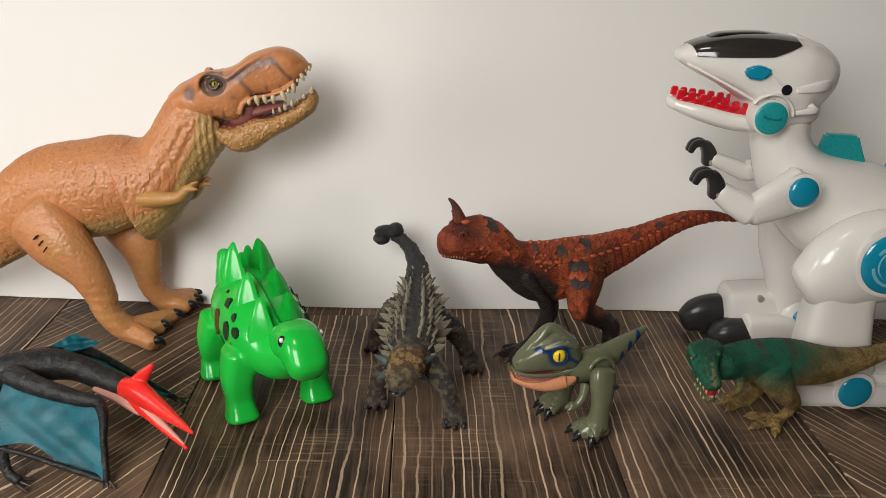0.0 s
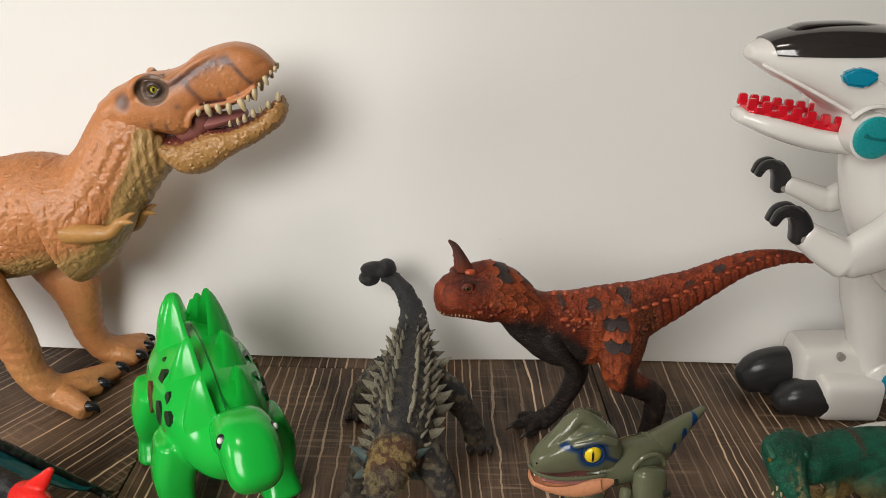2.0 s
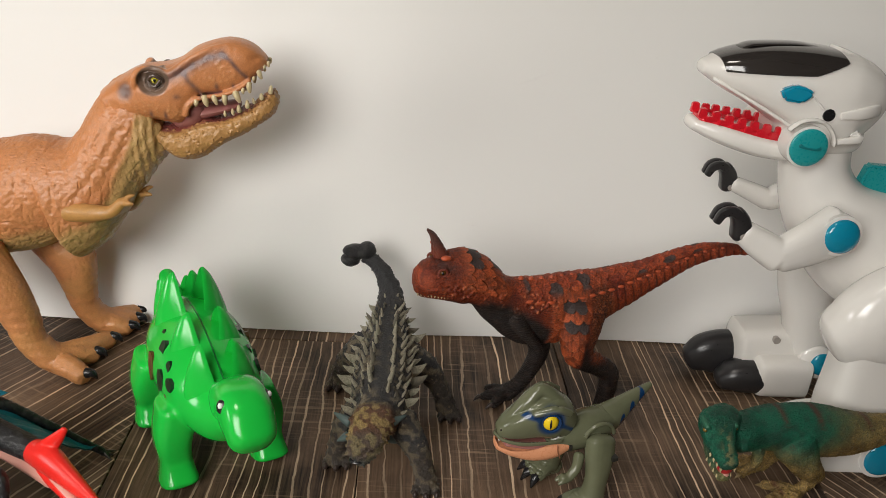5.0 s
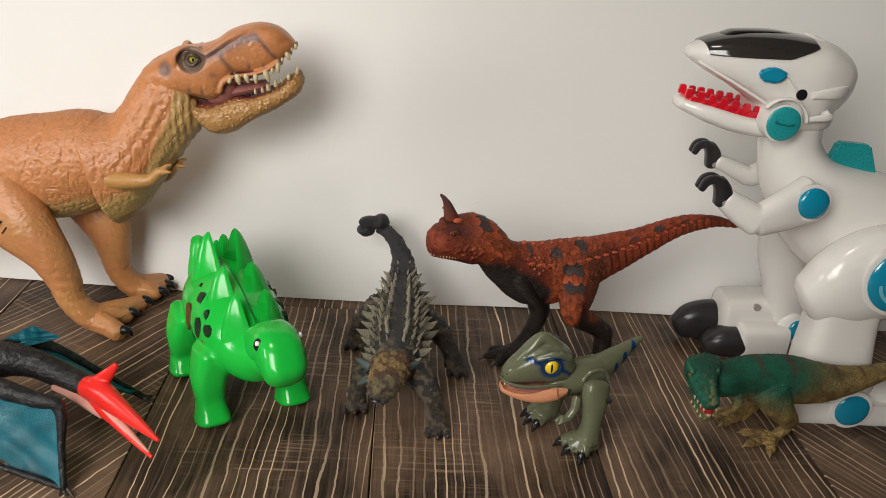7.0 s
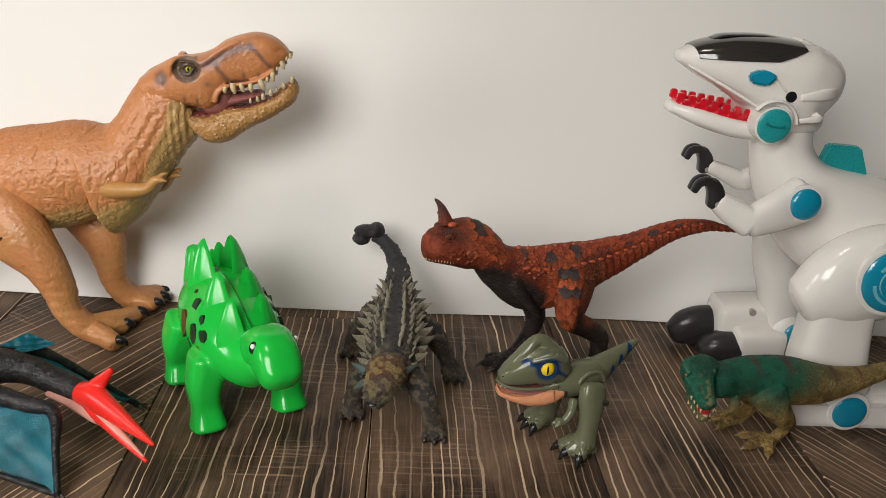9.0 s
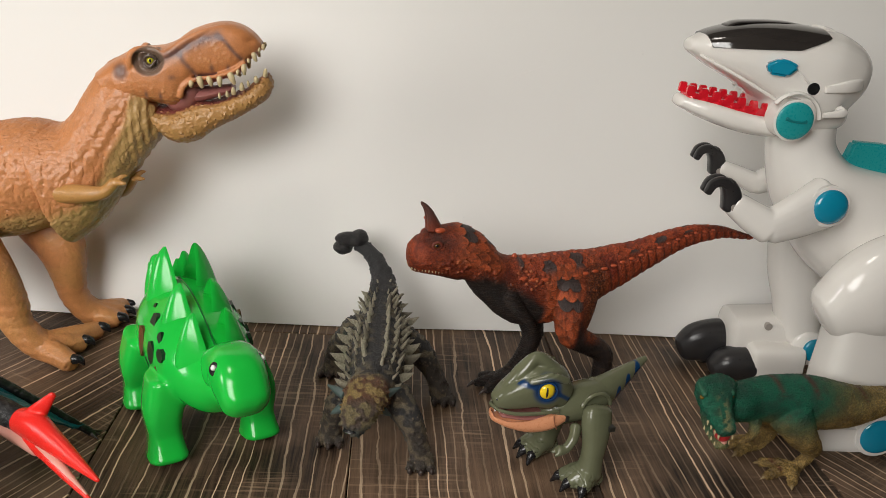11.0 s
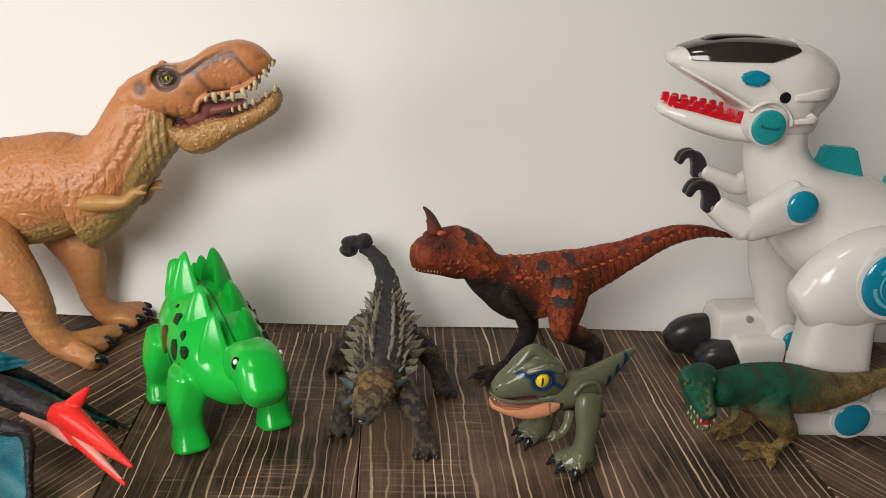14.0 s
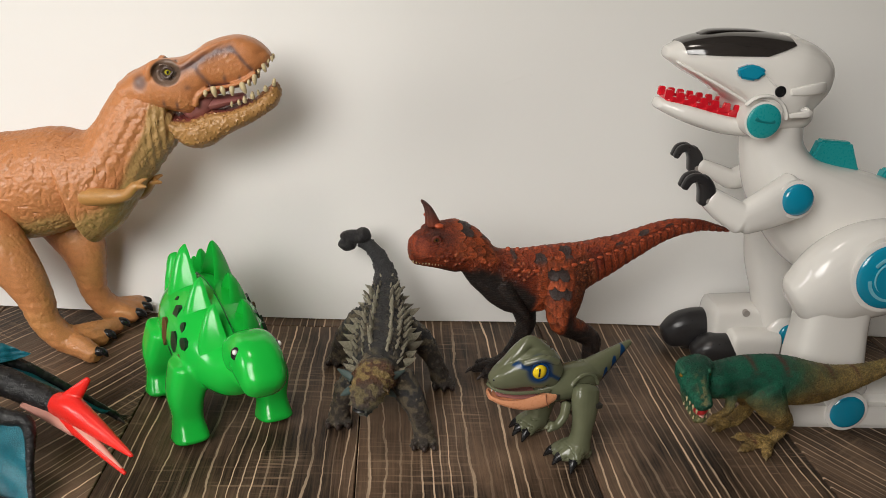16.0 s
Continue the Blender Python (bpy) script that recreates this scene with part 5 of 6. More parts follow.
    for s in (-1, 1):
        on_head("jaw_slot", box(bmesh.new(), (0.0105, s * 0.0118 - 0.0012, 0.0395), (0.0125, s * 0.0118 + 0.0012, 0.0430)), SLOT, jaw)
        on_head("jaw_seam", tube(bmesh.new(), [(0.0215, s * 0.0130, 0.0440, 0.0004), (0.0205, s * 0.0133, 0.0395, 0.0004), (0.0180, s * 0.0124, 0.0350, 0.0004)], 6), SEAM_PEACH, jaw)
    # legs: a round hip, a straight shin and a wide foot of three clawed toes
    for chain, foot, toes in (([(0.0040, 0.0140, 0.0455, 0.0085, 0.0060), (0.0052, 0.0165, 0.0385, 0.0086, 0.0062), (0.0060, 0.0185, 0.0290, 0.0070, 0.0060), (0.0068, 0.0190, 0.0190, 0.0062, 0.0060), (0.0075, 0.0190, 0.0100, 0.0074, 0.0072)], (0.0075, 0.0190), ((0.0190, 0.0125), (0.0180, 0.0190), (0.0140, 0.0255))),
                              ([(0.010, -0.0100, 0.0410, 0.0085, 0.0060), (0.013, -0.0130, 0.0280, 0.0078, 0.0060), (0.0155, -0.0155, 0.0110, 0.0070, 0.0066)], (0.0155, -0.0155), ((0.0250, -0.0205), (0.0265, -0.0150), (0.0250, -0.0100)))):
        b = tube(bmesh.new(), chain, 20, power=2.3)
        for x, y in toes:
            tube(b, [(*foot, 0.0090, 0.0070), ((foot[0] * 0.55 + x * 0.45), (foot[1] * 0.55 + y * 0.45), 0.0092, 0.0058), (x, y, 0.0060, 0.0042)], 12)
        tube(b, [(foot[0] - 0.006, foot[1], 0.006, 0.005), (foot[0] + 0.004, foot[1], 0.006, 0.006)], 10)
        me = fuse(b, 0.0006, 3)
        relief(me, lambda p, n: (-0.0006 * step(0.10, 0.0, np.abs(cloud(p * (240, 240, 420)) - 0.5)) * step(0.016, 0.011, p[:, 2])))
        ground(me)
        tint(me, lambda p, n: np.tile(olive, (len(p), 1)))
        leg = part("leg", me, RAPTOR_SKIN, toy)
        for x, y in toes:
            d = Vector((x - foot[0], y - foot[1], 0)).normalized()
            part("claw", cone((x - d.x * 0.001, y - d.y * 0.001, 0.0066), (x + d.x * 0.0062, y + d.y * 0.0062, 0.0010), 0.0036, (0, 0, 0.0016)), BLACK, leg, "glossy black claw")
        if foot[1] > 0:
            part("slot", box(bmesh.new(), (-0.0020, 0.0190, 0.0375), (0.0015, 0.0236, 0.0400)), SLOT, leg, smooth=False)
            part("pin", disc(bmesh.new(), (0.0055, 0.0252, 0.0120), (-0.2, 1, 0.1), 0.0020, 0.002), RAPTOR_PIN, leg)
            part("hip_rim", tube(bmesh.new(), [(0.0040 + 0.0092 * math.cos(a), 0.0120, 0.0455 + 0.0092 * math.sin(a), 0.0012) for a in np.linspace(0.3, 3.0, 10)], 8, 3), RAPTOR_PIN, leg)
    for s in (-1, 1):
        b = tube(bmesh.new(), [(0.0150, s * 0.0120, 0.0360, 0.0032), (0.0185, s * 0.0160, 0.0320, 0.0028), (0.0225, s * 0.0165, 0.0270, 0.0026), (0.0262, s * 0.0160, 0.0262, 0.0030)], 12)
        for d in (-0.0016, 0.0016):
            tube(b, [(0.0262, s * 0.0160 + d, 0.0262, 0.0016), (0.0290, s * 0.0158 + d, 0.0244, 0.0011)], 8)
        me = fuse(b, 0.0005, 2)
        tint(me, lambda p, n: np.tile(olive, (len(p), 1)))
        part("arm", me, RAPTOR_SKIN, toy)


RAPTOR_BLUE = plastic("dark_blue_paint", (0.008, 0.040, 0.125), 0.2, 0.1)
SLOT = plastic("dark_slot", (0.02, 0.02, 0.016), 0.5)
SEAM_PEACH = plastic("seam_peach", (0.36, 0.14, 0.07), 0.4)
RAPTOR_PIN = plastic("olive_pin", (0.125, 0.132, 0.078), 0.2)
build_raptor()


# ---- the small green tyrannosaur ----
def build_green():
    toy = thing("small_toy_tyrannosaur", 0.2805, 0.4728, 7.1, "small green and tan scaly tyrannosaur toy, mouth open", "toy dinosaur", "toy dinosaurs", 0.945)
    b = bmesh.new()
    tube(b, [(0.125, 0.002, 0.0780, 0.0014), (0.105, 0.001, 0.0655, 0.0028), (0.086, 0, 0.0570, 0.0047), (0.071, 0, 0.0520, 0.0067), (0.052, 0, 0.0480, 0.0100, 0.0095), (0.032, 0, 0.0470, 0.0138, 0.0126), (0.008, 0, 0.0505, 0.0162, 0.0145), (-0.016, 0, 0.0535, 0.0142, 0.0130),
             (-0.033, -0.002, 0.0540, 0.0122, 0.0115), (-0.046, -0.007, 0.0560, 0.0105, 0.0105)], 22)
    tube(b, [(-0.050, 0.000, 0.0595, 0.0095, 0.0100), (-0.0600, -0.0085, 0.0640, 0.0080, 0.0102), (-0.0615, -0.0190, 0.0590, 0.0052, 0.0076), (-0.0600, -0.0285, 0.0520, 0.0032, 0.0050)], 18, side=(1, -0.35, 0), power=2.4)
    tube(b, [(-0.055, -0.005, 0.0540, 0.0065, 0.0085), (-0.0595, -0.0150, 0.0475, 0.0034, 0.0066), (-0.0592, -0.0260, 0.0410, 0.0022, 0.0042)], 14, side=(1, -0.35, 0))
    tube(b, [(-0.008, -0.010, 0.0480, 0.0130, 0.0090), (0.001, -0.0135, 0.0350, 0.0085, 0.0070), (0.012, -0.010, 0.0250, 0.0052), (0.0165, -0.005, 0.0180, 0.0037), (0.0125, -0.004, 0.0090, 0.0032), (0.008, -0.0035, 0.0048, 0.0036)], 14)
    tube(b, [(-0.012, 0.008, 0.0460, 0.0110, 0.0080), (-0.004, 0.016, 0.0320, 0.0070), (0.004, 0.019, 0.0200, 0.0050), (0.000, 0.021, 0.0090, 0.0044), (-0.003, 0.022, 0.0050, 0.0042)], 14)
    toes = (((0.008, -0.0035), ((0.001, -0.0150), (-0.011, -0.0065), (-0.007, 0.0065))), ((-0.003, 0.022), ((-0.017, 0.0170), (-0.018, 0.0250), (-0.010, 0.0310))))
    for (x, y), ends in toes:
        for tx, ty in ends:
            tube(b, [(x, y, 0.0050, 0.0040), ((x + tx) / 2, (y + ty) / 2, 0.0052, 0.0033), (tx, ty, 0.0028, 0.0024)], 9)
    for s in (-1, 1):
        tube(b, [(-0.030, s * 0.0095, 0.0450, 0.0036), (-0.0330, s * 0.0135, 0.0390, 0.0026), (-0.0385, s * 0.0135, 0.0350, 0.0020), (-0.0420, s * 0.0125, 0.0345, 0.0014)], 9)
    me = fuse(b, 0.0007, 3)
    ground(me)

    def scales(p, n):
        f1, f2, own = cells(p * 760)
        ribs = np.sin((p[:, 0] + p[:, 1]) * 1500) * step(0.022, 0.012, p[:, 2])
        brow = oval(p, -0.0520, 0.0685, 0.0045, 0.0030) + oval(p, -0.0690, 0.0685, 0.0045, 0.0030)
        return 0.00045 * step(0.0, 0.35, f2 - f1) * (0.5 + own) + 0.0004 * ribs + 0.0008 * brow

    def skin(p, n):
        tan = np.tile((0.44, 0.290, 0.095), (len(p), 1))
        g1, g2, gown = cells(p * 760)
        tan = blend(tan, (0.10, 0.060, 0.022), step(0.4, 0.75, cloud(p * 170)) * 0.6)
        tan = blend(tan, (0.07, 0.042, 0.018), 0.6 * step(0.20, 0.04, g2 - g1))
        edge = 0.042 + 0.30 * np.clip(p[:, 0], 0, 0.03) + 0.008 * (cloud(p * 80) - 0.5) + 0.12 * np.clip(p[:, 0] - 0.04, 0, 1)
        green = blend(np.tile((0.010, 0.125, 0.070), (len(p), 1)), (0.012, 0.055, 0.034), 0.7 * step(0.4, 0.7, cloud(p * 260)))
        green = blend(green, (0.06, 0.24, 0.13), 0.7 * step(0.32, 0.1, g1))
        c = blend(tan, green, step(edge - 0.010, edge + 0.012, p[:, 2]) * step(0.022, 0.030, p[:, 2]) * (1 - 0.75 * step(0.0, 0.05, p[:, 0])))
        bars = np.zeros(len(p))
        for x, w in ((-0.016, 0.0016), (0.006, 0.0019), (0.040, 0.0015), (0.060, 0.0014)):
            bars = np.maximum(bars, np.exp(-((p[:, 0] - x + 0.25 * (p[:, 2] - 0.06)) / w) ** 2) * step(0.25, 0.6, n[:, 2] + 0.25 * np.sin(x * 900)))
        c = blend(c, (0.11, 0.030, 0.022), 0.85 * bars)
        snout = np.exp(-((p[:, 0] + 0.0610) / 0.0026) ** 2) * step(-0.014, -0.020, p[:, 1]) * step(0.3, 0.6, n[:, 2])
        c = blend(c, (0.34, 0.28, 0.12), 0.65 * snout * step(0.35, 0.55, cloud(p * 500)))
        return c

    relief(me, scales), tint(me, skin)
    part("body", me, GREEN_SKIN, toy)
    part("mouth", ball(bmesh.new(), (-0.0602, -0.0245, 0.0488), (0.0046, 0.0050, 0.0048), Euler((0.5, 0, 0)).to_matrix().to_4x4()), RED_MOUTH, toy, "bright red painted open mouth")
    part("tongue", ball(bmesh.new(), (-0.0597, -0.0250, 0.0460), (0.0024, 0.0042, 0.0012), Euler((0.5, 0, 0)).to_matrix().to_4x4(), seg=10), PINK, toy)
    for s in (-1, 1):
        part("eye", ball(bmesh.new(), (-0.0612 + s * 0.0092, -0.0140, 0.0655), (0.0013, 0.0013, 0.0012), seg=10), AMBER, toy)
        part("brow", tube(bmesh.new(), [(-0.0602 + s * 0.0090, -0.0080, 0.0690, 0.0018), (-0.0614 + s * 0.0082, -0.0150, 0.0676, 0.0018)], 8), GREEN_BROW, toy)
        for k in range(4):
            y = -0.0195 - 0.0030 * k
            x = -0.0605 + s * (0.0066 - 0.0008 * k)
            part("tooth", cone((x, y, 0.0535 - 0.0012 * k), (x, y - 0.0003, 0.0510 - 0.0012 * k), 0.0007, seg=6), IVORY, toy)
            part("tooth", cone((x, y + 0.002, 0.0468 - 0.0014 * k), (x, y + 0.002, 0.0490 - 0.0014 * k), 0.0006, seg=6), IVORY, toy)
    for (x, y), ends in toes:
        for tx, ty in ends:
            d = Vector((tx - x, ty - y, 0)).normalized()
            part("claw", cone((tx, ty, 0.0030), (tx + d.x * 0.0042, ty + d.y * 0.0042, 0.0010), 0.0015), TAN_CLAW, toy)


RED_MOUTH = plastic("red_mouth_paint", (0.42, 0.020, 0.022), 0.35, 0.25)
AMBER = plastic("dark_amber_paint", (0.16, 0.09, 0.01), 0.2)
GREEN_BROW = plastic("green_brow_paint", (0.016, 0.10, 0.055), 0.5, 0.35, 0.2, 300)
TAN_CLAW = plastic("tan_claw_paint", (0.20, 0.14, 0.06), 0.45, 0.2)
build_green()


# ---- the white robot dinosaur ----
def build_robot():
    bot = thing("robot_dinosaur", 0.30, 0.565, 0, "glossy white robot dinosaur toy with blue buttons and dark visor", "robot toy")
    rings = [(-0.0835, 0, 0.2285, 0.0035, 0.0080), (-0.070, 0, 0.2280, 0.0105, 0.0165), (-0.050, 0, 0.2260, 0.0172, 0.0235), (-0.028, 0, 0.2210, 0.0235, 0.0280), (-0.010, 0, 0.2145, 0.0290, 0.0300), (0.003, 0, 0.2110, 0.0275, 0.0275), (0.0115, 0, 0.2050, 0.0200, 0.0215)]
    b = tube(bmesh.new(), rings, 36, 6, power=2.7, blunt=0.25)
    tube(b, [(-0.034, 0, 0.1980, 0.0112, 0.0245), (-0.014, 0, 0.1980, 0.0135, 0.0262), (0.0030, 0, 0.1990, 0.0140, 0.0235), (0.0105, 0, 0.2010, 0.0120, 0.0180)], 32, 5, power=3.2, blunt=0.3)
    head = part("head", fuse(b, 0.0010, 5), ROBOT_WHITE, bot)
    b = tube(bmesh.new(), [(x, y, z, h + 0.0008, w + 0.0008) for x, y, z, h, w in rings], 48, 10, power=2.7, blunt=0.25)
    for co, no in (((-0.03, 0, 0.2318), (0.06, 0, -1)), ((-0.0105, 0, 0.2400), (1, 0, 0.20)), ((-0.0282, 0, 0.2322), (0.35, 0, -0.93)), ((-0.0765, 0, 0.2345), (-1, 0, -0.4))):
        cut = bmesh.ops.bisect_plane(b, geom=list(b.verts) + list(b.edges) + list(b.faces), plane_co=co, plane_no=no, clear_outer=True)
        bmesh.ops.edgeloop_fill(b, edges=[e for e in cut["geom_cut"] if isinstance(e, bmesh.types.BMEdge)])
    part("visor", b, VISOR, head, "smoked black glossy visor")
    part("visor_ridge", tube(bmesh.new(), [(-0.064, 0, 0.2405, 0.0010, 0.006), (-0.056, 0, 0.2430, 0.0012, 0.007), (-0.034, 0, 0.2445, 0.0010, 0.007), (-0.018, 0, 0.2435, 0.0006, 0.006)], 12), VISOR, head)
    part("crown_button", tube(bmesh.new(), [(-0.009, 0, 0.2435, 0.0012, 0.008), (-0.004, 0, 0.2420, 0.0015, 0.009), (0.001, 0, 0.2395, 0.0012, 0.008)], 14, power=3), ROBOT_WHITE, head)
    for s in (-1, 1):
        part("ear_ring", disc(bmesh.new(), (-0.0265, s * 0.0318, 0.1940), (0, s, 0), 0.0119, 0.012), ROBOT_WHITE, head)
        ear = part("ear_button", disc(bmesh.new(), (-0.0265, s * 0.0330, 0.1940), (0, s, 0), 0.0106, 0.006, 0.0012), ROBOT_TEAL, head, "round teal ear button")
        part("ear_groove", tube(bmesh.new(), [(-0.0325, s * 0.0344, 0.1955, 0.0011, 0.0006), (-0.0295, s * 0.0346, 0.1942, 0.0007, 0.0006), (-0.0235, s * 0.0346, 0.1936, 0.0007, 0.0006), (-0.0205, s * 0.0344, 0.1942, 0.0011, 0.0006)], 8), TEAL_DARK, ear)
        m = Matrix.Translation((-0.0385, s * 0.0262, 0.2222))
        b = prism(bmesh.new(), [(-0.0088, 0.0014), (-0.0015, 0.0050), (0.0055, 0.0038), (0.0095, 0.0010), (0.0040, -0.0048), (-0.0060, -0.0040)], -0.004, 0.004, 0.0014, 3)
        bmesh.ops.transform(b, matrix=m @ Euler((0, 0, s * 0.16)).to_matrix().to_4x4(), verts=b.verts)
        part("eye", b, ROBOT_BLUE, head, "blue clear plastic eye")
        part("screw_hole", disc(bmesh.new(), (-0.0185, s * 0.0298, 0.2120), (0, s, 0.05), 0.0034, 0.004), BLACK, head)
        part("nostril", ball(bmesh.new(), (-0.066, s * 0.0168, 0.2305), (0.0034, 0.0008, 0.0018), seg=12), ROBOT_SHADE, head)
        for z, x0, h, reach in ((0.2140, -0.0120, 0.0036, 0.0165), (0.1995, -0.0100, 0.0026, 0.0085)):
            part("jowl_band", tube(bmesh.new(), [(x0, s * 0.0300, z - 0.002, h * 0.55, 0.0012), (x0 + 0.012, s * 0.0292, z, h * 0.9, 0.0020), (reach - 0.007, s * 0.0245, z + 0.0012, h, 0.0024), (reach, s * 0.0140, z + 0.002, h, 0.0024)], 16, 5, power=4.0, blunt=0.3), ROBOT_WHITE, head)
        part("ear_arch", tube(bmesh.new(), [(-0.0265 + 0.0150 * math.cos(a), s * 0.0300, 0.1940 + 0.0150 * math.sin(a), 0.0011, 0.0022) for a in np.linspace(0.1, 2.5, 12)], 10, 2), ROBOT_WHITE, head)
        part("brow_line", tube(bmesh.new(), [(-0.0290, s * 0.0272, 0.2215, 0.0006, 0.0010), (-0.0220, s * 0.0290, 0.2150, 0.0007, 0.0010)], 8), ROBOT_WHITE, head)
        part("cheek_line", tube(bmesh.new(), [(-0.079, s * 0.0105, 0.2240, 0.0009), (-0.055, s * 0.0215, 0.2130, 0.0010), (-0.034, s * 0.0268, 0.2025, 0.0010)], 8), ROBOT_WHITE, head)
    b = tube(bmesh.new(), [(-0.0835, 0, 0.1965, 0.0036, 0.0090), (-0.067, 0, 0.1925, 0.0062, 0.0165), (-0.046, 0, 0.1880, 0.0072, 0.0205), (-0.028, 0, 0.1862, 0.0070, 0.0215)], 30, 6, power=3.0, blunt=0.5)
    jaw = part("jaw", fuse(b, 0.0008, 4), ROBOT_WHITE, bot)
    part("gum", tube(bmesh.new(), [(-0.0800, 0, 0.1995, 0.0022, 0.0078), (-0.064, 0, 0.1975, 0.0024, 0.0135), (-0.046, 0, 0.1945, 0.0024, 0.0170), (-0.031, 0, 0.1925, 0.0022, 0.0175)], 24, power=3.2), ROBOT_RED, jaw, "red clear plastic tooth tray")
    for s in (-1, 1):
        for k in range(7):
            x = -0.0795 + 0.0071 * k
            y = np.interp(x, (-0.080, -0.064, -0.046, -0.031), (0.0066, 0.0118, 0.0150, 0.0156))
            z = np.interp(x, (-0.080, -0.031), (0.2005, 0.1935))
            for row, (dy, dz, hh) in enumerate(((0.0, 0.0, 0.0058), (0.0024, -0.0012, 0.0030))):
                b = bmesh.new()
                bmesh.ops.create_cube(b, size=1, matrix=Matrix.Translation((x + 0.0035 * row, s * (y + dy), z + dz + hh / 2)) @ Matrix.Diagonal((0.0054, 0.0032, hh, 1)))
                for v in b.verts:
                    if v.co.z > z + dz + hh / 2:
                        v.co.x += (x + 0.0035 * row - v.co.x) * 0.28
                bmesh.ops.bevel(b, geom=list(b.edges), offset=0.0005, segments=2, affect="EDGES")
                part("tooth", b, ROBOT_RED, jaw)
    # trunk with neck and tail
    b = tube(bmesh.new(), [(-0.006, -0.001, 0.190, 0.0190, 0.0205), (-0.003, -0.003, 0.170, 0.0195, 0.0220), (0.009, -0.006, 0.149, 0.0255, 0.0285), (0.034, -0.010, 0.130, 0.0365, 0.0360), (0.064, -0.013, 0.119, 0.0395, 0.0390), (0.098, -0.014, 0.114, 0.0350, 0.0350), (0.140, -0.014, 0.114, 0.0250, 0.0250), (0.185, -0.014, 0.122, 0.0120, 0.0120)], 32, 6, power=2.2)
    trunk = part("trunk", fuse(b, 0.0014, 8), ROBOT_WHITE, bot)
    for x, z, k in ((0.018, 0.1655, 1.35), (0.068, 0.1515, 1.05), (0.112, 0.1425, 0.9)):
        b = prism(bmesh.new(), [(x, z - 0.006), (x + 0.004 * k, z + 0.011 * k), (x + 0.020 * k, z + 0.0105 * k), (x + 0.031 * k, z - 0.012 * k)], -0.015, -0.007, 0.0015)
        part("back_fin", b, ROBOT_TEAL, bot, "teal plastic back fin")
    for s, yc in ((-1, -0.052), (1, 0.030)):
        b = bmesh.new()
        y1 = yc
        if s < 0:
            tube(b, [(-0.005, y1 + 0.006, 0.1515, 0.0155, 0.0085), (-0.022, y1 + 0.001, 0.1440, 0.0128, 0.0080), (-0.0375, y1 - 0.001, 0.1370, 0.0098, 0.0075)], 20, power=2.6)
            tube(b, [(-0.0375, y1 - 0.001, 0.1370, 0.0098, 0.0075), (-0.0490, y1 + 0.001, 0.1430, 0.0088, 0.0070), (-0.0590, y1 + 0.002, 0.1490, 0.0070, 0.0060)], 20, power=2.6)
        else:
            tube(b, [(0.016, y1 - 0.010, 0.150, 0.0120, 0.0075), (0.002, y1, 0.1440, 0.0090, 0.0065), (-0.0100, y1, 0.1395, 0.0075, 0.0060)], 16, power=2.6)
            tube(b, [(-0.0100, y1, 0.1395, 0.0072, 0.0055), (-0.0240, y1, 0.1450, 0.0060, 0.0050), (-0.0350, y1, 0.1490, 0.0050, 0.0045)], 16, power=2.6)
        arm = part("arm", fuse(b, 0.0008, 4), ROBOT_WHITE, bot)
        ox, oz = (-0.0620, 0.1510) if s < 0 else (-0.0385, 0.1500)
        y2 = y1 + 0.002
        hand = part("hand", tube(bmesh.new(), [(ox + 0.0015, y2, oz - 0.0035, 0.0060, 0.0052), (ox - 0.0005, y2, oz + 0.0040, 0.0052, 0.0050), (ox - 0.0035, y2, oz + 0.0090, 0.0042, 0.0050)], 14, power=3.5, side=(0, 1, 0)), ROBOT_BLACK, arm, "black hooked plastic hand")
        for d in (-0.0028, 0.0028):
            part("finger", tube(bmesh.new(), [(ox - 0.0030, y2 + d, oz + 0.0085, 0.0030, 0.0022), (ox - 0.0075, y2 + d, oz + 0.0110, 0.0028, 0.0022), (ox - 0.0125, y2 + d, oz + 0.0095, 0.0027, 0.0022), (ox - 0.0150, y2 + d, oz + 0.0045, 0.0022, 0.0020)], 10, 4, power=4.0), ROBOT_BLACK, hand)
        part("pin", disc(bmesh.new(), (ox + 0.0010, y2 - 0.0052, oz - 0.0030), (0, -1, 0), 0.0019, 0.002), ROBOT_SHADE, hand)
        if s < 0:
            part("shoulder_ring", disc(bmesh.new(), (-0.0072, -0.0560, 0.1520), (0, -1, 0.08), 0.0118, 0.008), ROBOT_WHITE, arm)
            part("shoulder_button", disc(bmesh.new(), (-0.0072, -0.0572, 0.1520), (0, -1, 0.08), 0.0098, 0.004, 0.0030), ROBOT_BLUE, arm, "round blue shoulder button")
    # near leg
    b = bmesh.new()
    tube(b, [(0.012, -0.056, 0.088, 0.0190, 0.0160), (0.026, -0.058, 0.098, 0.0285, 0.0185), (0.046, -0.058, 0.108, 0.0325, 0.0180), (0.068, -0.058, 0.112, 0.0300, 0.0175), (0.086, -0.056, 0.112, 0.0180, 0.0140)], 28, power=2.3)
    leg = part("leg", fuse(b, 0.0012, 7), ROBOT_WHITE, bot)
    part("shin", tube(bmesh.new(), [(0.0315, -0.058, 0.090, 0.0215, 0.0150), (0.0325, -0.058, 0.070, 0.0218, 0.0150), (0.034, -0.058, 0.045, 0.0240, 0.0160), (0.036, -0.058, 0.026, 0.0250, 0.0165)], 32, power=4.0, blunt=0.1), ROBOT_WHITE, leg)
    part("ankle_dome", ball(bmesh.new(), (0.044, -0.058, 0.027), (0.024, 0.017, 0.013), seg=28), ROBOT_WHITE, leg)
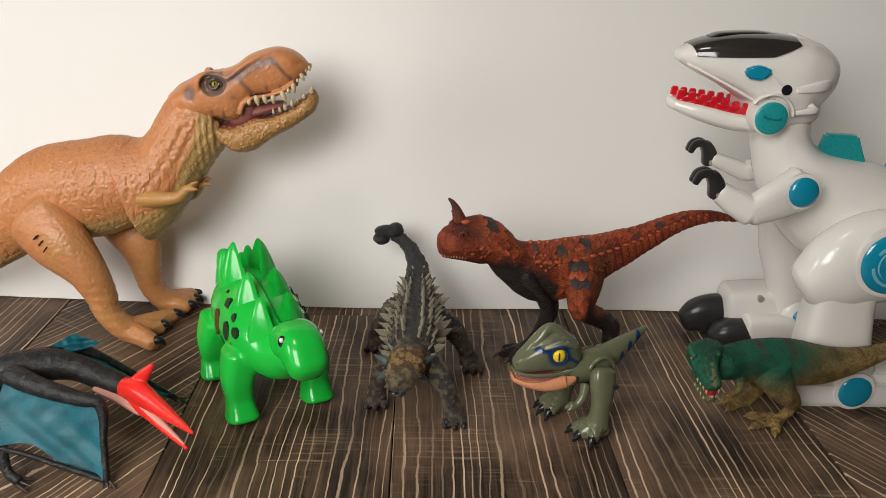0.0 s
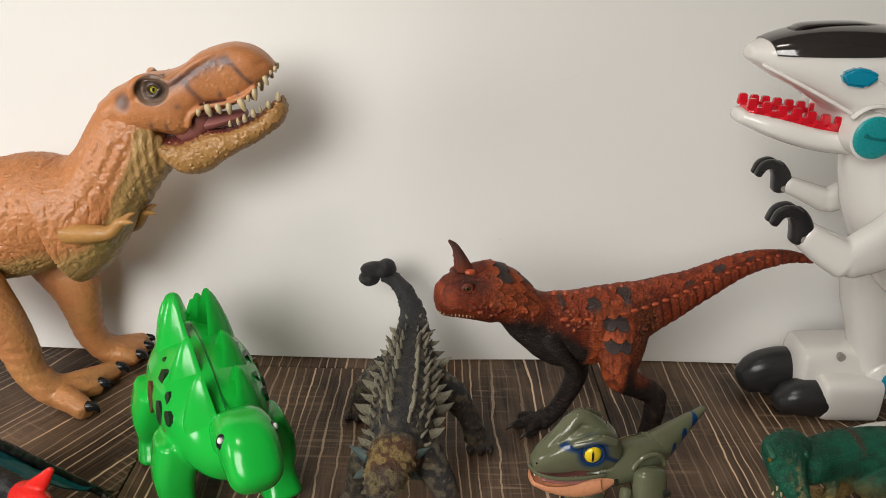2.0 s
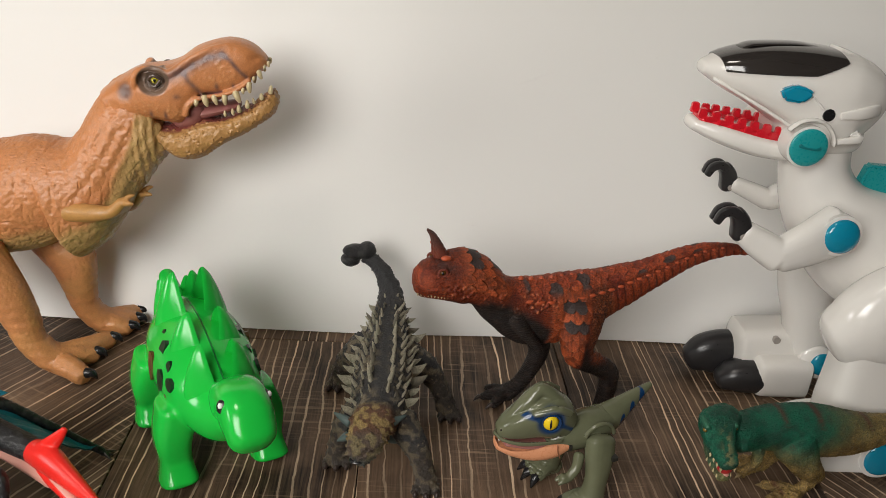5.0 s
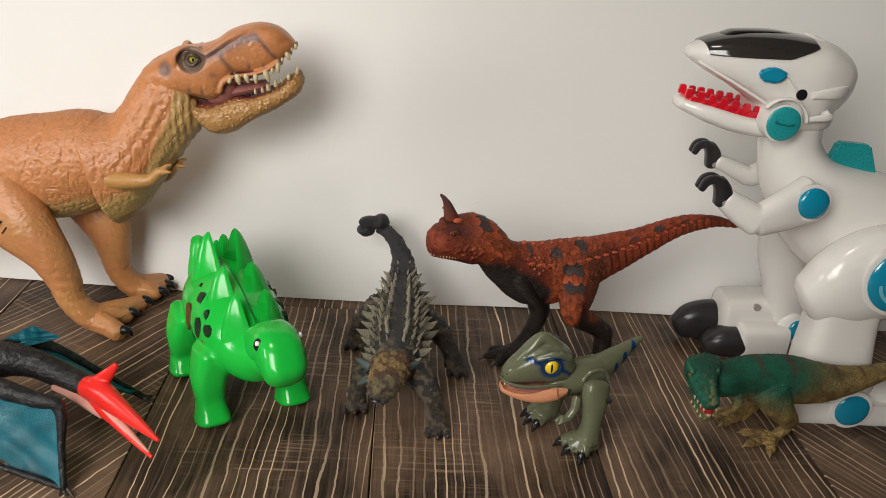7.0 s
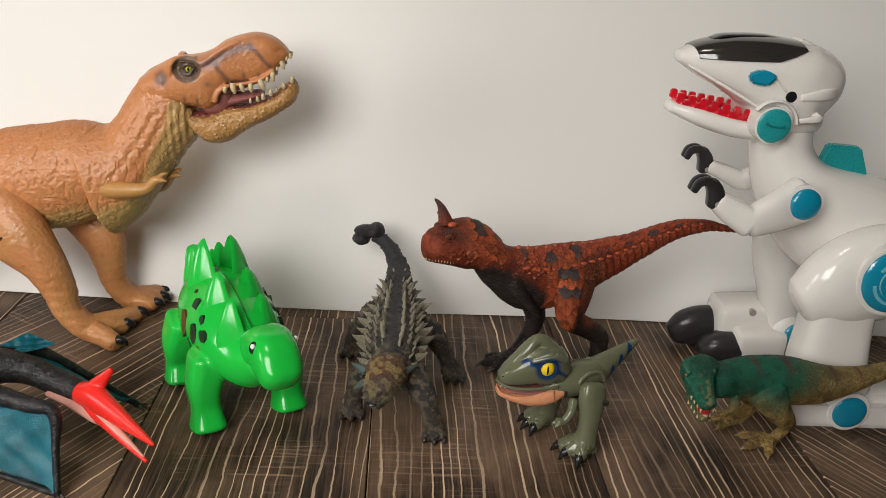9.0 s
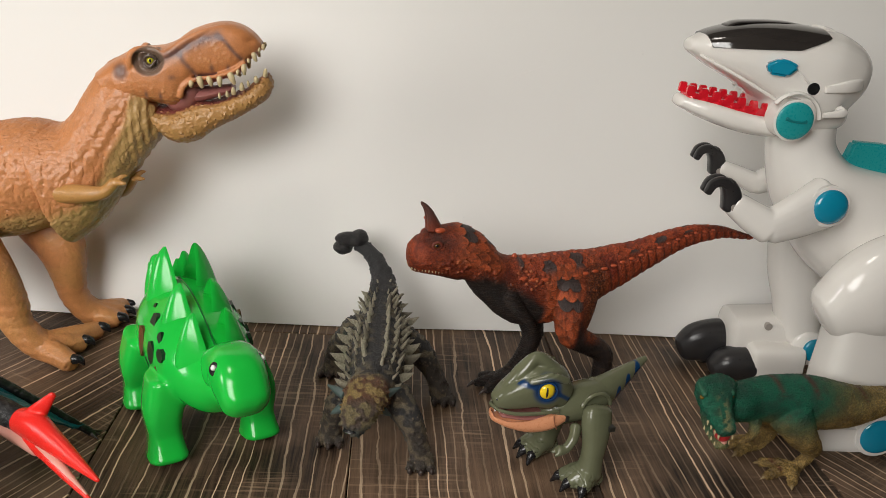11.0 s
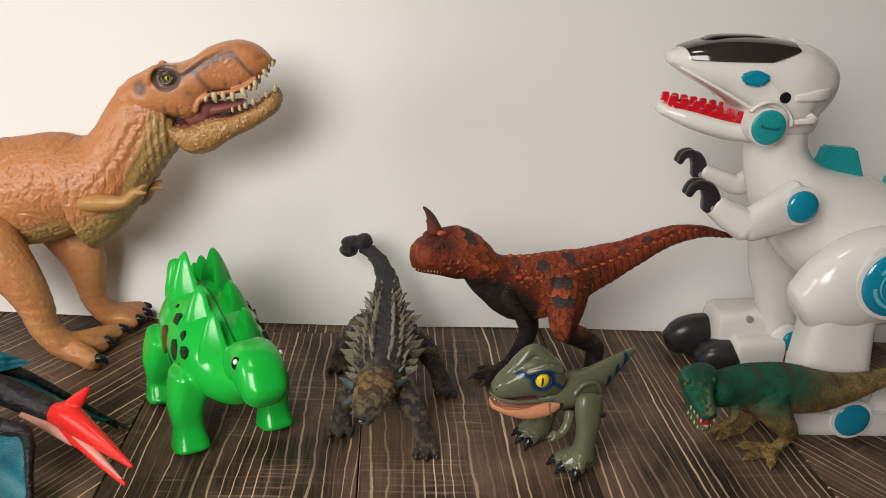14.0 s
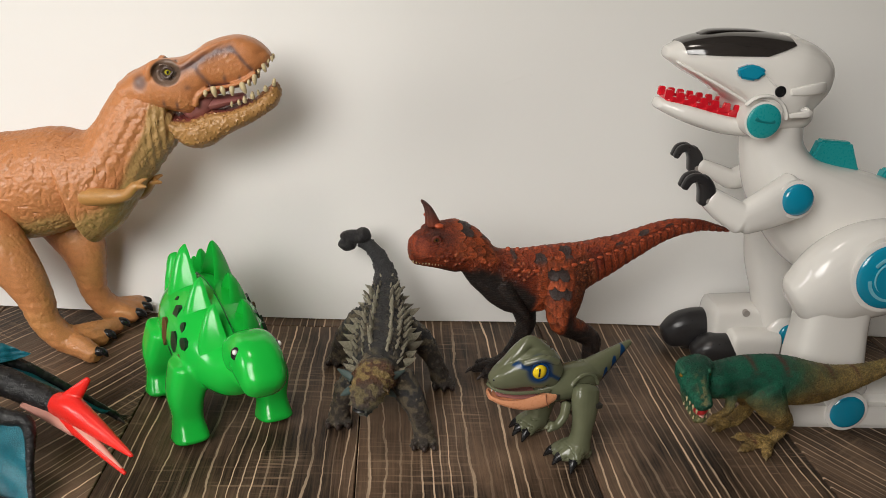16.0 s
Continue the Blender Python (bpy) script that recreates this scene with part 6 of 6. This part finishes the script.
    part("hip_ring", disc(bmesh.new(), (0.050, -0.0762, 0.1120), (0, -1, 0.04), 0.0235, 0.010), ROBOT_WHITE, leg)
    hip = part("hip_button", disc(bmesh.new(), (0.050, -0.0775, 0.1120), (0, -1, 0.04), 0.0205, 0.005, 0.0035, 40), ROBOT_BLUE, leg, "large round blue hip button")
    ringb = bmesh.new()
    for a0, a1, r in ((0.6, 2.6, 0.0140), (3.3, 5.6, 0.0140), (0.0, 6.2832, 0.0108)):
        tube(ringb, [(0.050 + r * math.cos(a), -0.0803, 0.1120 + r * math.sin(a), 0.0007 if r < 0.012 else 0.0012, 0.0005) for a in np.linspace(a0, a1, 14)], 6, 2)
    part("printed_ring", ringb, PALE_BLUE, hip)
    b = box(bmesh.new(), (0.000, -0.0760, 0.0), (0.135, -0.034, 0.026), 0.006, 4)
    foot = part("foot", b, ROBOT_WHITE, bot, "white base foot with a blue wheel cap")
    part("wheel_ring", disc(bmesh.new(), (0.048, -0.0768, 0.0165), (0, -1, 0), 0.0142, 0.006), ROBOT_WHITE, foot)
    part("wheel_cap", disc(bmesh.new(), (0.048, -0.0778, 0.0165), (0, -1, 0), 0.0115, 0.004, 0.0020), ROBOT_BLUE, foot)
    part("foot_top", tube(bmesh.new(), [(-0.006, -0.055, 0.018, 0.014, 0.016), (0.012, -0.055, 0.024, 0.012, 0.018), (0.030, -0.055, 0.026, 0.010, 0.018)], 24, power=2.8), ROBOT_WHITE, foot)
    # far leg
    b = tube(bmesh.new(), [(0.030, 0.024, 0.112, 0.0260, 0.0140), (0.030, 0.024, 0.085, 0.0200, 0.0140), (0.036, 0.024, 0.060, 0.0165, 0.0140), (0.042, 0.024, 0.035, 0.0150, 0.0140)], 24, power=2.6)
    leg2 = part("leg", fuse(b, 0.0012, 6), ROBOT_WHITE, bot)
    part("knee_cap", disc(bmesh.new(), (0.0440, 0.0085, 0.0290), (-0.2, -1, 0.1), 0.0125, 0.006, 0.0030), ROBOT_WHITE, leg2)
    part("knee_button", disc(bmesh.new(), (0.0475, 0.0060, 0.0290), (0, -1, 0.1), 0.0085, 0.004, 0.0026), ROBOT_BLUE, leg2)
    foot2 = part("foot", tube(bmesh.new(), [(-0.004, 0.0325, 0.0225, 0.0215, 0.0170), (0.004, 0.0325, 0.0228, 0.0222, 0.0178), (0.045, 0.0325, 0.0240, 0.0235, 0.0180)], 40, 4, power=4.5, blunt=0.25), ROBOT_WHITE, bot, "white foot block with black toes")
    part("foot_block", tube(bmesh.new(), [(0.006, 0.0160, 0.0150, 0.0142, 0.0140), (0.012, 0.0160, 0.0152, 0.0148, 0.0146), (0.040, 0.0160, 0.0156, 0.0150, 0.0146)], 40, 4, power=4.5, blunt=0.25), ROBOT_WHITE, foot2)
    part("screw_hole", disc(bmesh.new(), (0.0155, 0.0146, 0.0412), (0, -1, 0.0), 0.0026, 0.003), ROBOT_SHADE, foot2)
    for y, x, z, h, l in ((0.036, -0.001, 0.0175, 0.0172, 0.034), (0.0145, 0.008, 0.0125, 0.0122, 0.027)):
        b = tube(bmesh.new(), [(x, y, z, h, 0.0130), (x - l * 0.35, y, z, h * 0.98, 0.0128), (x - l * 0.68, y, z - h * 0.10, h * 0.86, 0.0115), (x - l * 0.92, y, z - h * 0.34, h * 0.62, 0.0085)], 22, power=2.3)
        me = fuse(b, 0.0009, 4)
        ground(me)
        part("toe", me, ROBOT_BLACK, foot2, "rounded black plastic toe")


TEAL_DARK = plastic("dark_teal_plastic", (0.006, 0.16, 0.17), 0.35)
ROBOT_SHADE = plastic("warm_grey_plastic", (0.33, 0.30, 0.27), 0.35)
PALE_BLUE = plastic("pale_blue_print", (0.16, 0.45, 0.55), 0.25)
build_robot()


# ---- the black and teal pterosaur with the red head ----
def sheet(corners, bulge, thick, nu=40, nv=26, notch=0.0):
    """A thin bent skin between four corners, with a curved notch at its lower edge."""
    a, c, d, e = (np.array(q, float) for q in corners)
    b = bmesh.new()
    nrm = np.cross(c - a, e - a)
    nrm /= np.linalg.norm(nrm)
    layers = []
    for off in (0.0, -thick):
        rows = []
        for j in range(nv + 1):
            v = j / nv
            row = []
            for i in range(nu + 1):
                u = i / nu
                w = v * (1 - notch * max(0.0, math.sin(math.pi * min(1, u / 0.75))) ** 2)
                q = (a * (1 - u) + c * u) * (1 - w) + (e * (1 - u) + d * u) * w
                fold = bulge * math.sin(math.pi * u) * math.sin(math.pi * w) + 0.0016 * math.sin(7 * u + 3 * w) * (0.4 + w) + 0.0007 * math.sin(13 * u - 8 * w + 2 * math.sin(5 * w)) + 0.0003 * math.sin(23 * u + 14 * w)
                row.append(b.verts.new(q + nrm * (fold + off)))
            rows.append(row)
        layers.append(rows)
    f, g = layers
    for j in range(nv):
        for i in range(nu):
            b.faces.new((f[j][i], f[j][i + 1], f[j + 1][i + 1], f[j + 1][i]))
            b.faces.new((g[j][i + 1], g[j][i], g[j + 1][i], g[j + 1][i + 1]))
    for j in range(nv):
        b.faces.new((f[j + 1][0], f[j][0], g[j][0], g[j + 1][0]))
        b.faces.new((f[j][nu], f[j + 1][nu], g[j + 1][nu], g[j][nu]))
    for i in range(nu):
        b.faces.new((f[0][i], f[0][i + 1], g[0][i + 1], g[0][i]))
        b.faces.new((f[nv][i + 1], f[nv][i], g[nv][i], g[nv][i + 1]))
    return b


def build_pterosaur():
    toy = thing("toy_pterosaur", -0.13, 0.42, 0, "black pterosaur toy with teal wings and a red head", "toy pterosaur")
    black = (0.011, 0.011, 0.012)

    def hide(p, n):
        return 0.0004 * (cloud(p * 800) - 0.5) + 0.0003 * step(0.5, 0.2, cells(p * 650)[0])

    def dark(p, n):
        return blend(np.tile(black, (len(p), 1)), (0.050, 0.049, 0.048), 0.6 * step(0.55, 0.8, cloud(p * 420)))

    b = bmesh.new()
    tube(b, [(0.006, 0.022, 0.0385, 0.0066), (-0.012, 0.028, 0.0430, 0.0070), (-0.030, 0.031, 0.0490, 0.0082), (-0.050, 0.028, 0.0510, 0.0105), (-0.074, 0.018, 0.0480, 0.0110), (-0.098, 0.006, 0.0420, 0.0080), (-0.120, -0.004, 0.0370, 0.0035)], 18)
    me = fuse(b, 0.0008, 4)
    relief(me, hide), tint(me, dark)
    body = part("body", me, PTERO_SKIN, toy)
    part("throat", tube(bmesh.new(), [(0.016, 0.0095, 0.0325, 0.0030, 0.0034), (0.004, 0.0165, 0.0350, 0.0032, 0.0042), (-0.014, 0.0235, 0.0395, 0.0018, 0.0040)], 12), PINK, toy, "pinkish throat skin")
    b = bmesh.new()
    tube(b, [(0.004, 0.0225, 0.0400, 0.0068), (0.014, 0.0150, 0.0415, 0.0078, 0.0066), (0.024, 0.0070, 0.0405, 0.0066, 0.0050), (0.038, -0.0035, 0.0378, 0.0040, 0.0032), (0.0525, -0.0145, 0.0348, 0.0012, 0.0011)], 18)
    tube(b, [(0.011, 0.0195, 0.0450, 0.0052, 0.0030), (0.0170, 0.0180, 0.0520, 0.0038, 0.0022), (0.0225, 0.0175, 0.0590, 0.0017, 0.0013)], 12)
    head = part("head", fuse(b, 0.0007, 4), RED_PAINT, toy, "bright red crested head")
    part("jaw", tube(bmesh.new(), [(0.008, 0.0170, 0.0350, 0.0044), (0.022, 0.0050, 0.0335, 0.0036, 0.0032), (0.036, -0.0075, 0.0310, 0.0025, 0.0022), (0.0500, -0.0195, 0.0282, 0.0010)], 14), RED_PAINT, toy, "red pointed lower beak")
    part("beak_lining", tube(bmesh.new(), [(0.018, 0.0085, 0.0365, 0.0016, 0.0026), (0.034, -0.0055, 0.0335, 0.0014, 0.0018), (0.0480, -0.0175, 0.0296, 0.0006)], 10), PINK, toy)
    part("eye", ball(bmesh.new(), (0.0105, 0.0110, 0.0435), (0.0010, 0.0010, 0.0012), seg=10), BLACK, head)

    def membrane(p, n):
        c = np.tile((0.012, 0.150, 0.200), (len(p), 1))
        return blend(c, (0.006, 0.085, 0.118), step(0.45, 0.75, cloud(p * 130)) * 0.6)

    def skin_of(bmx):
        me = bpy.data.meshes.new("wing_skin")
        bmesh.ops.recalc_face_normals(bmx, faces=bmx.faces)
        bmx.to_mesh(me), bmx.free()
        tint(me, membrane)
        return me

    def limb(chain, voxel=0.0008):
        me = fuse(tube(bmesh.new(), chain, 14), voxel, 3)
        ground(me)
        relief(me, hide), tint(me, dark)
        return me

    # near wing: folded, its tip on the floor
    wing = part("wing", limb([(-0.056, 0.012, 0.0540, 0.0068), (-0.035, 0.003, 0.0515, 0.0055), (-0.014, 0.000, 0.0465, 0.0042), (-0.002, -0.001, 0.0430, 0.0034), (0.0000, -0.009, 0.0240, 0.0020), (0.0020, -0.0175, 0.0030, 0.0022)]), PTERO_SKIN, toy, "folded black and teal wing")
    part("wing_skin", skin_of(sheet(((-0.058, 0.006, 0.0520), (-0.003, -0.001, 0.0420), (0.001, -0.0170, 0.0040), (-0.066, -0.014, 0.0240)), 0.004, 0.0012, notch=0.22)), PTERO_SKIN, wing, "teal wing skin")
    part("wing_rim", limb([(0.0015, -0.0175, 0.0040, 0.0020), (-0.022, -0.0170, 0.0130, 0.0018), (-0.045, -0.0155, 0.0210, 0.0016), (-0.068, -0.0140, 0.0250, 0.0016)]), PTERO_SKIN, wing)
    for d in (-0.0035, 0.0, 0.004):
        part("claw", cone((0.002 + d * 0.5, -0.0175, 0.003), (0.0045 + d, -0.0215, 0.0012), 0.0013), CLAW, wing)
    leg = part("leg", limb([(-0.074, 0.010, 0.0430, 0.0062), (-0.062, 0.000, 0.0350, 0.0046), (-0.057, -0.010, 0.0200, 0.0032), (-0.054, -0.0150, 0.0080, 0.0028), (-0.047, -0.0185, 0.0035, 0.0030)]), PTERO_SKIN, toy)
    for d in (-0.003, 0.0, 0.003):
        part("claw", cone((-0.046, -0.0185 + d, 0.003), (-0.0385, -0.0200 + d * 1.8, 0.0012), 0.0013), CLAW, leg)
    # far wing
    far = part("wing", limb([(-0.056, 0.034, 0.0520, 0.0060), (-0.044, 0.046, 0.0500, 0.0045), (-0.030, 0.054, 0.0455, 0.0036), (-0.006, 0.060, 0.0260, 0.0024), (0.017, 0.067, 0.0030, 0.0022)]), PTERO_SKIN, toy, "folded black and teal wing")
    part("wing_skin", skin_of(sheet(((-0.058, 0.034, 0.0510), (-0.030, 0.054, 0.0450), (0.014, 0.066, 0.0060), (-0.002, 0.034, 0.0360)), -0.003, 0.0012)), PTERO_SKIN, far, "teal wing skin")
    part("wing_fold", skin_of(sheet(((-0.052, 0.040, 0.0540), (-0.036, 0.052, 0.0600), (-0.022, 0.054, 0.0520), (-0.040, 0.042, 0.0500)), 0.002, 0.0012)), PTERO_SKIN, far)
    for d in (-0.004, 0.0, 0.004):
        part("claw", cone((0.017, 0.067, 0.003), (0.0225, 0.067 + d, 0.0012), 0.0014), CLAW, far)


build_pterosaur()
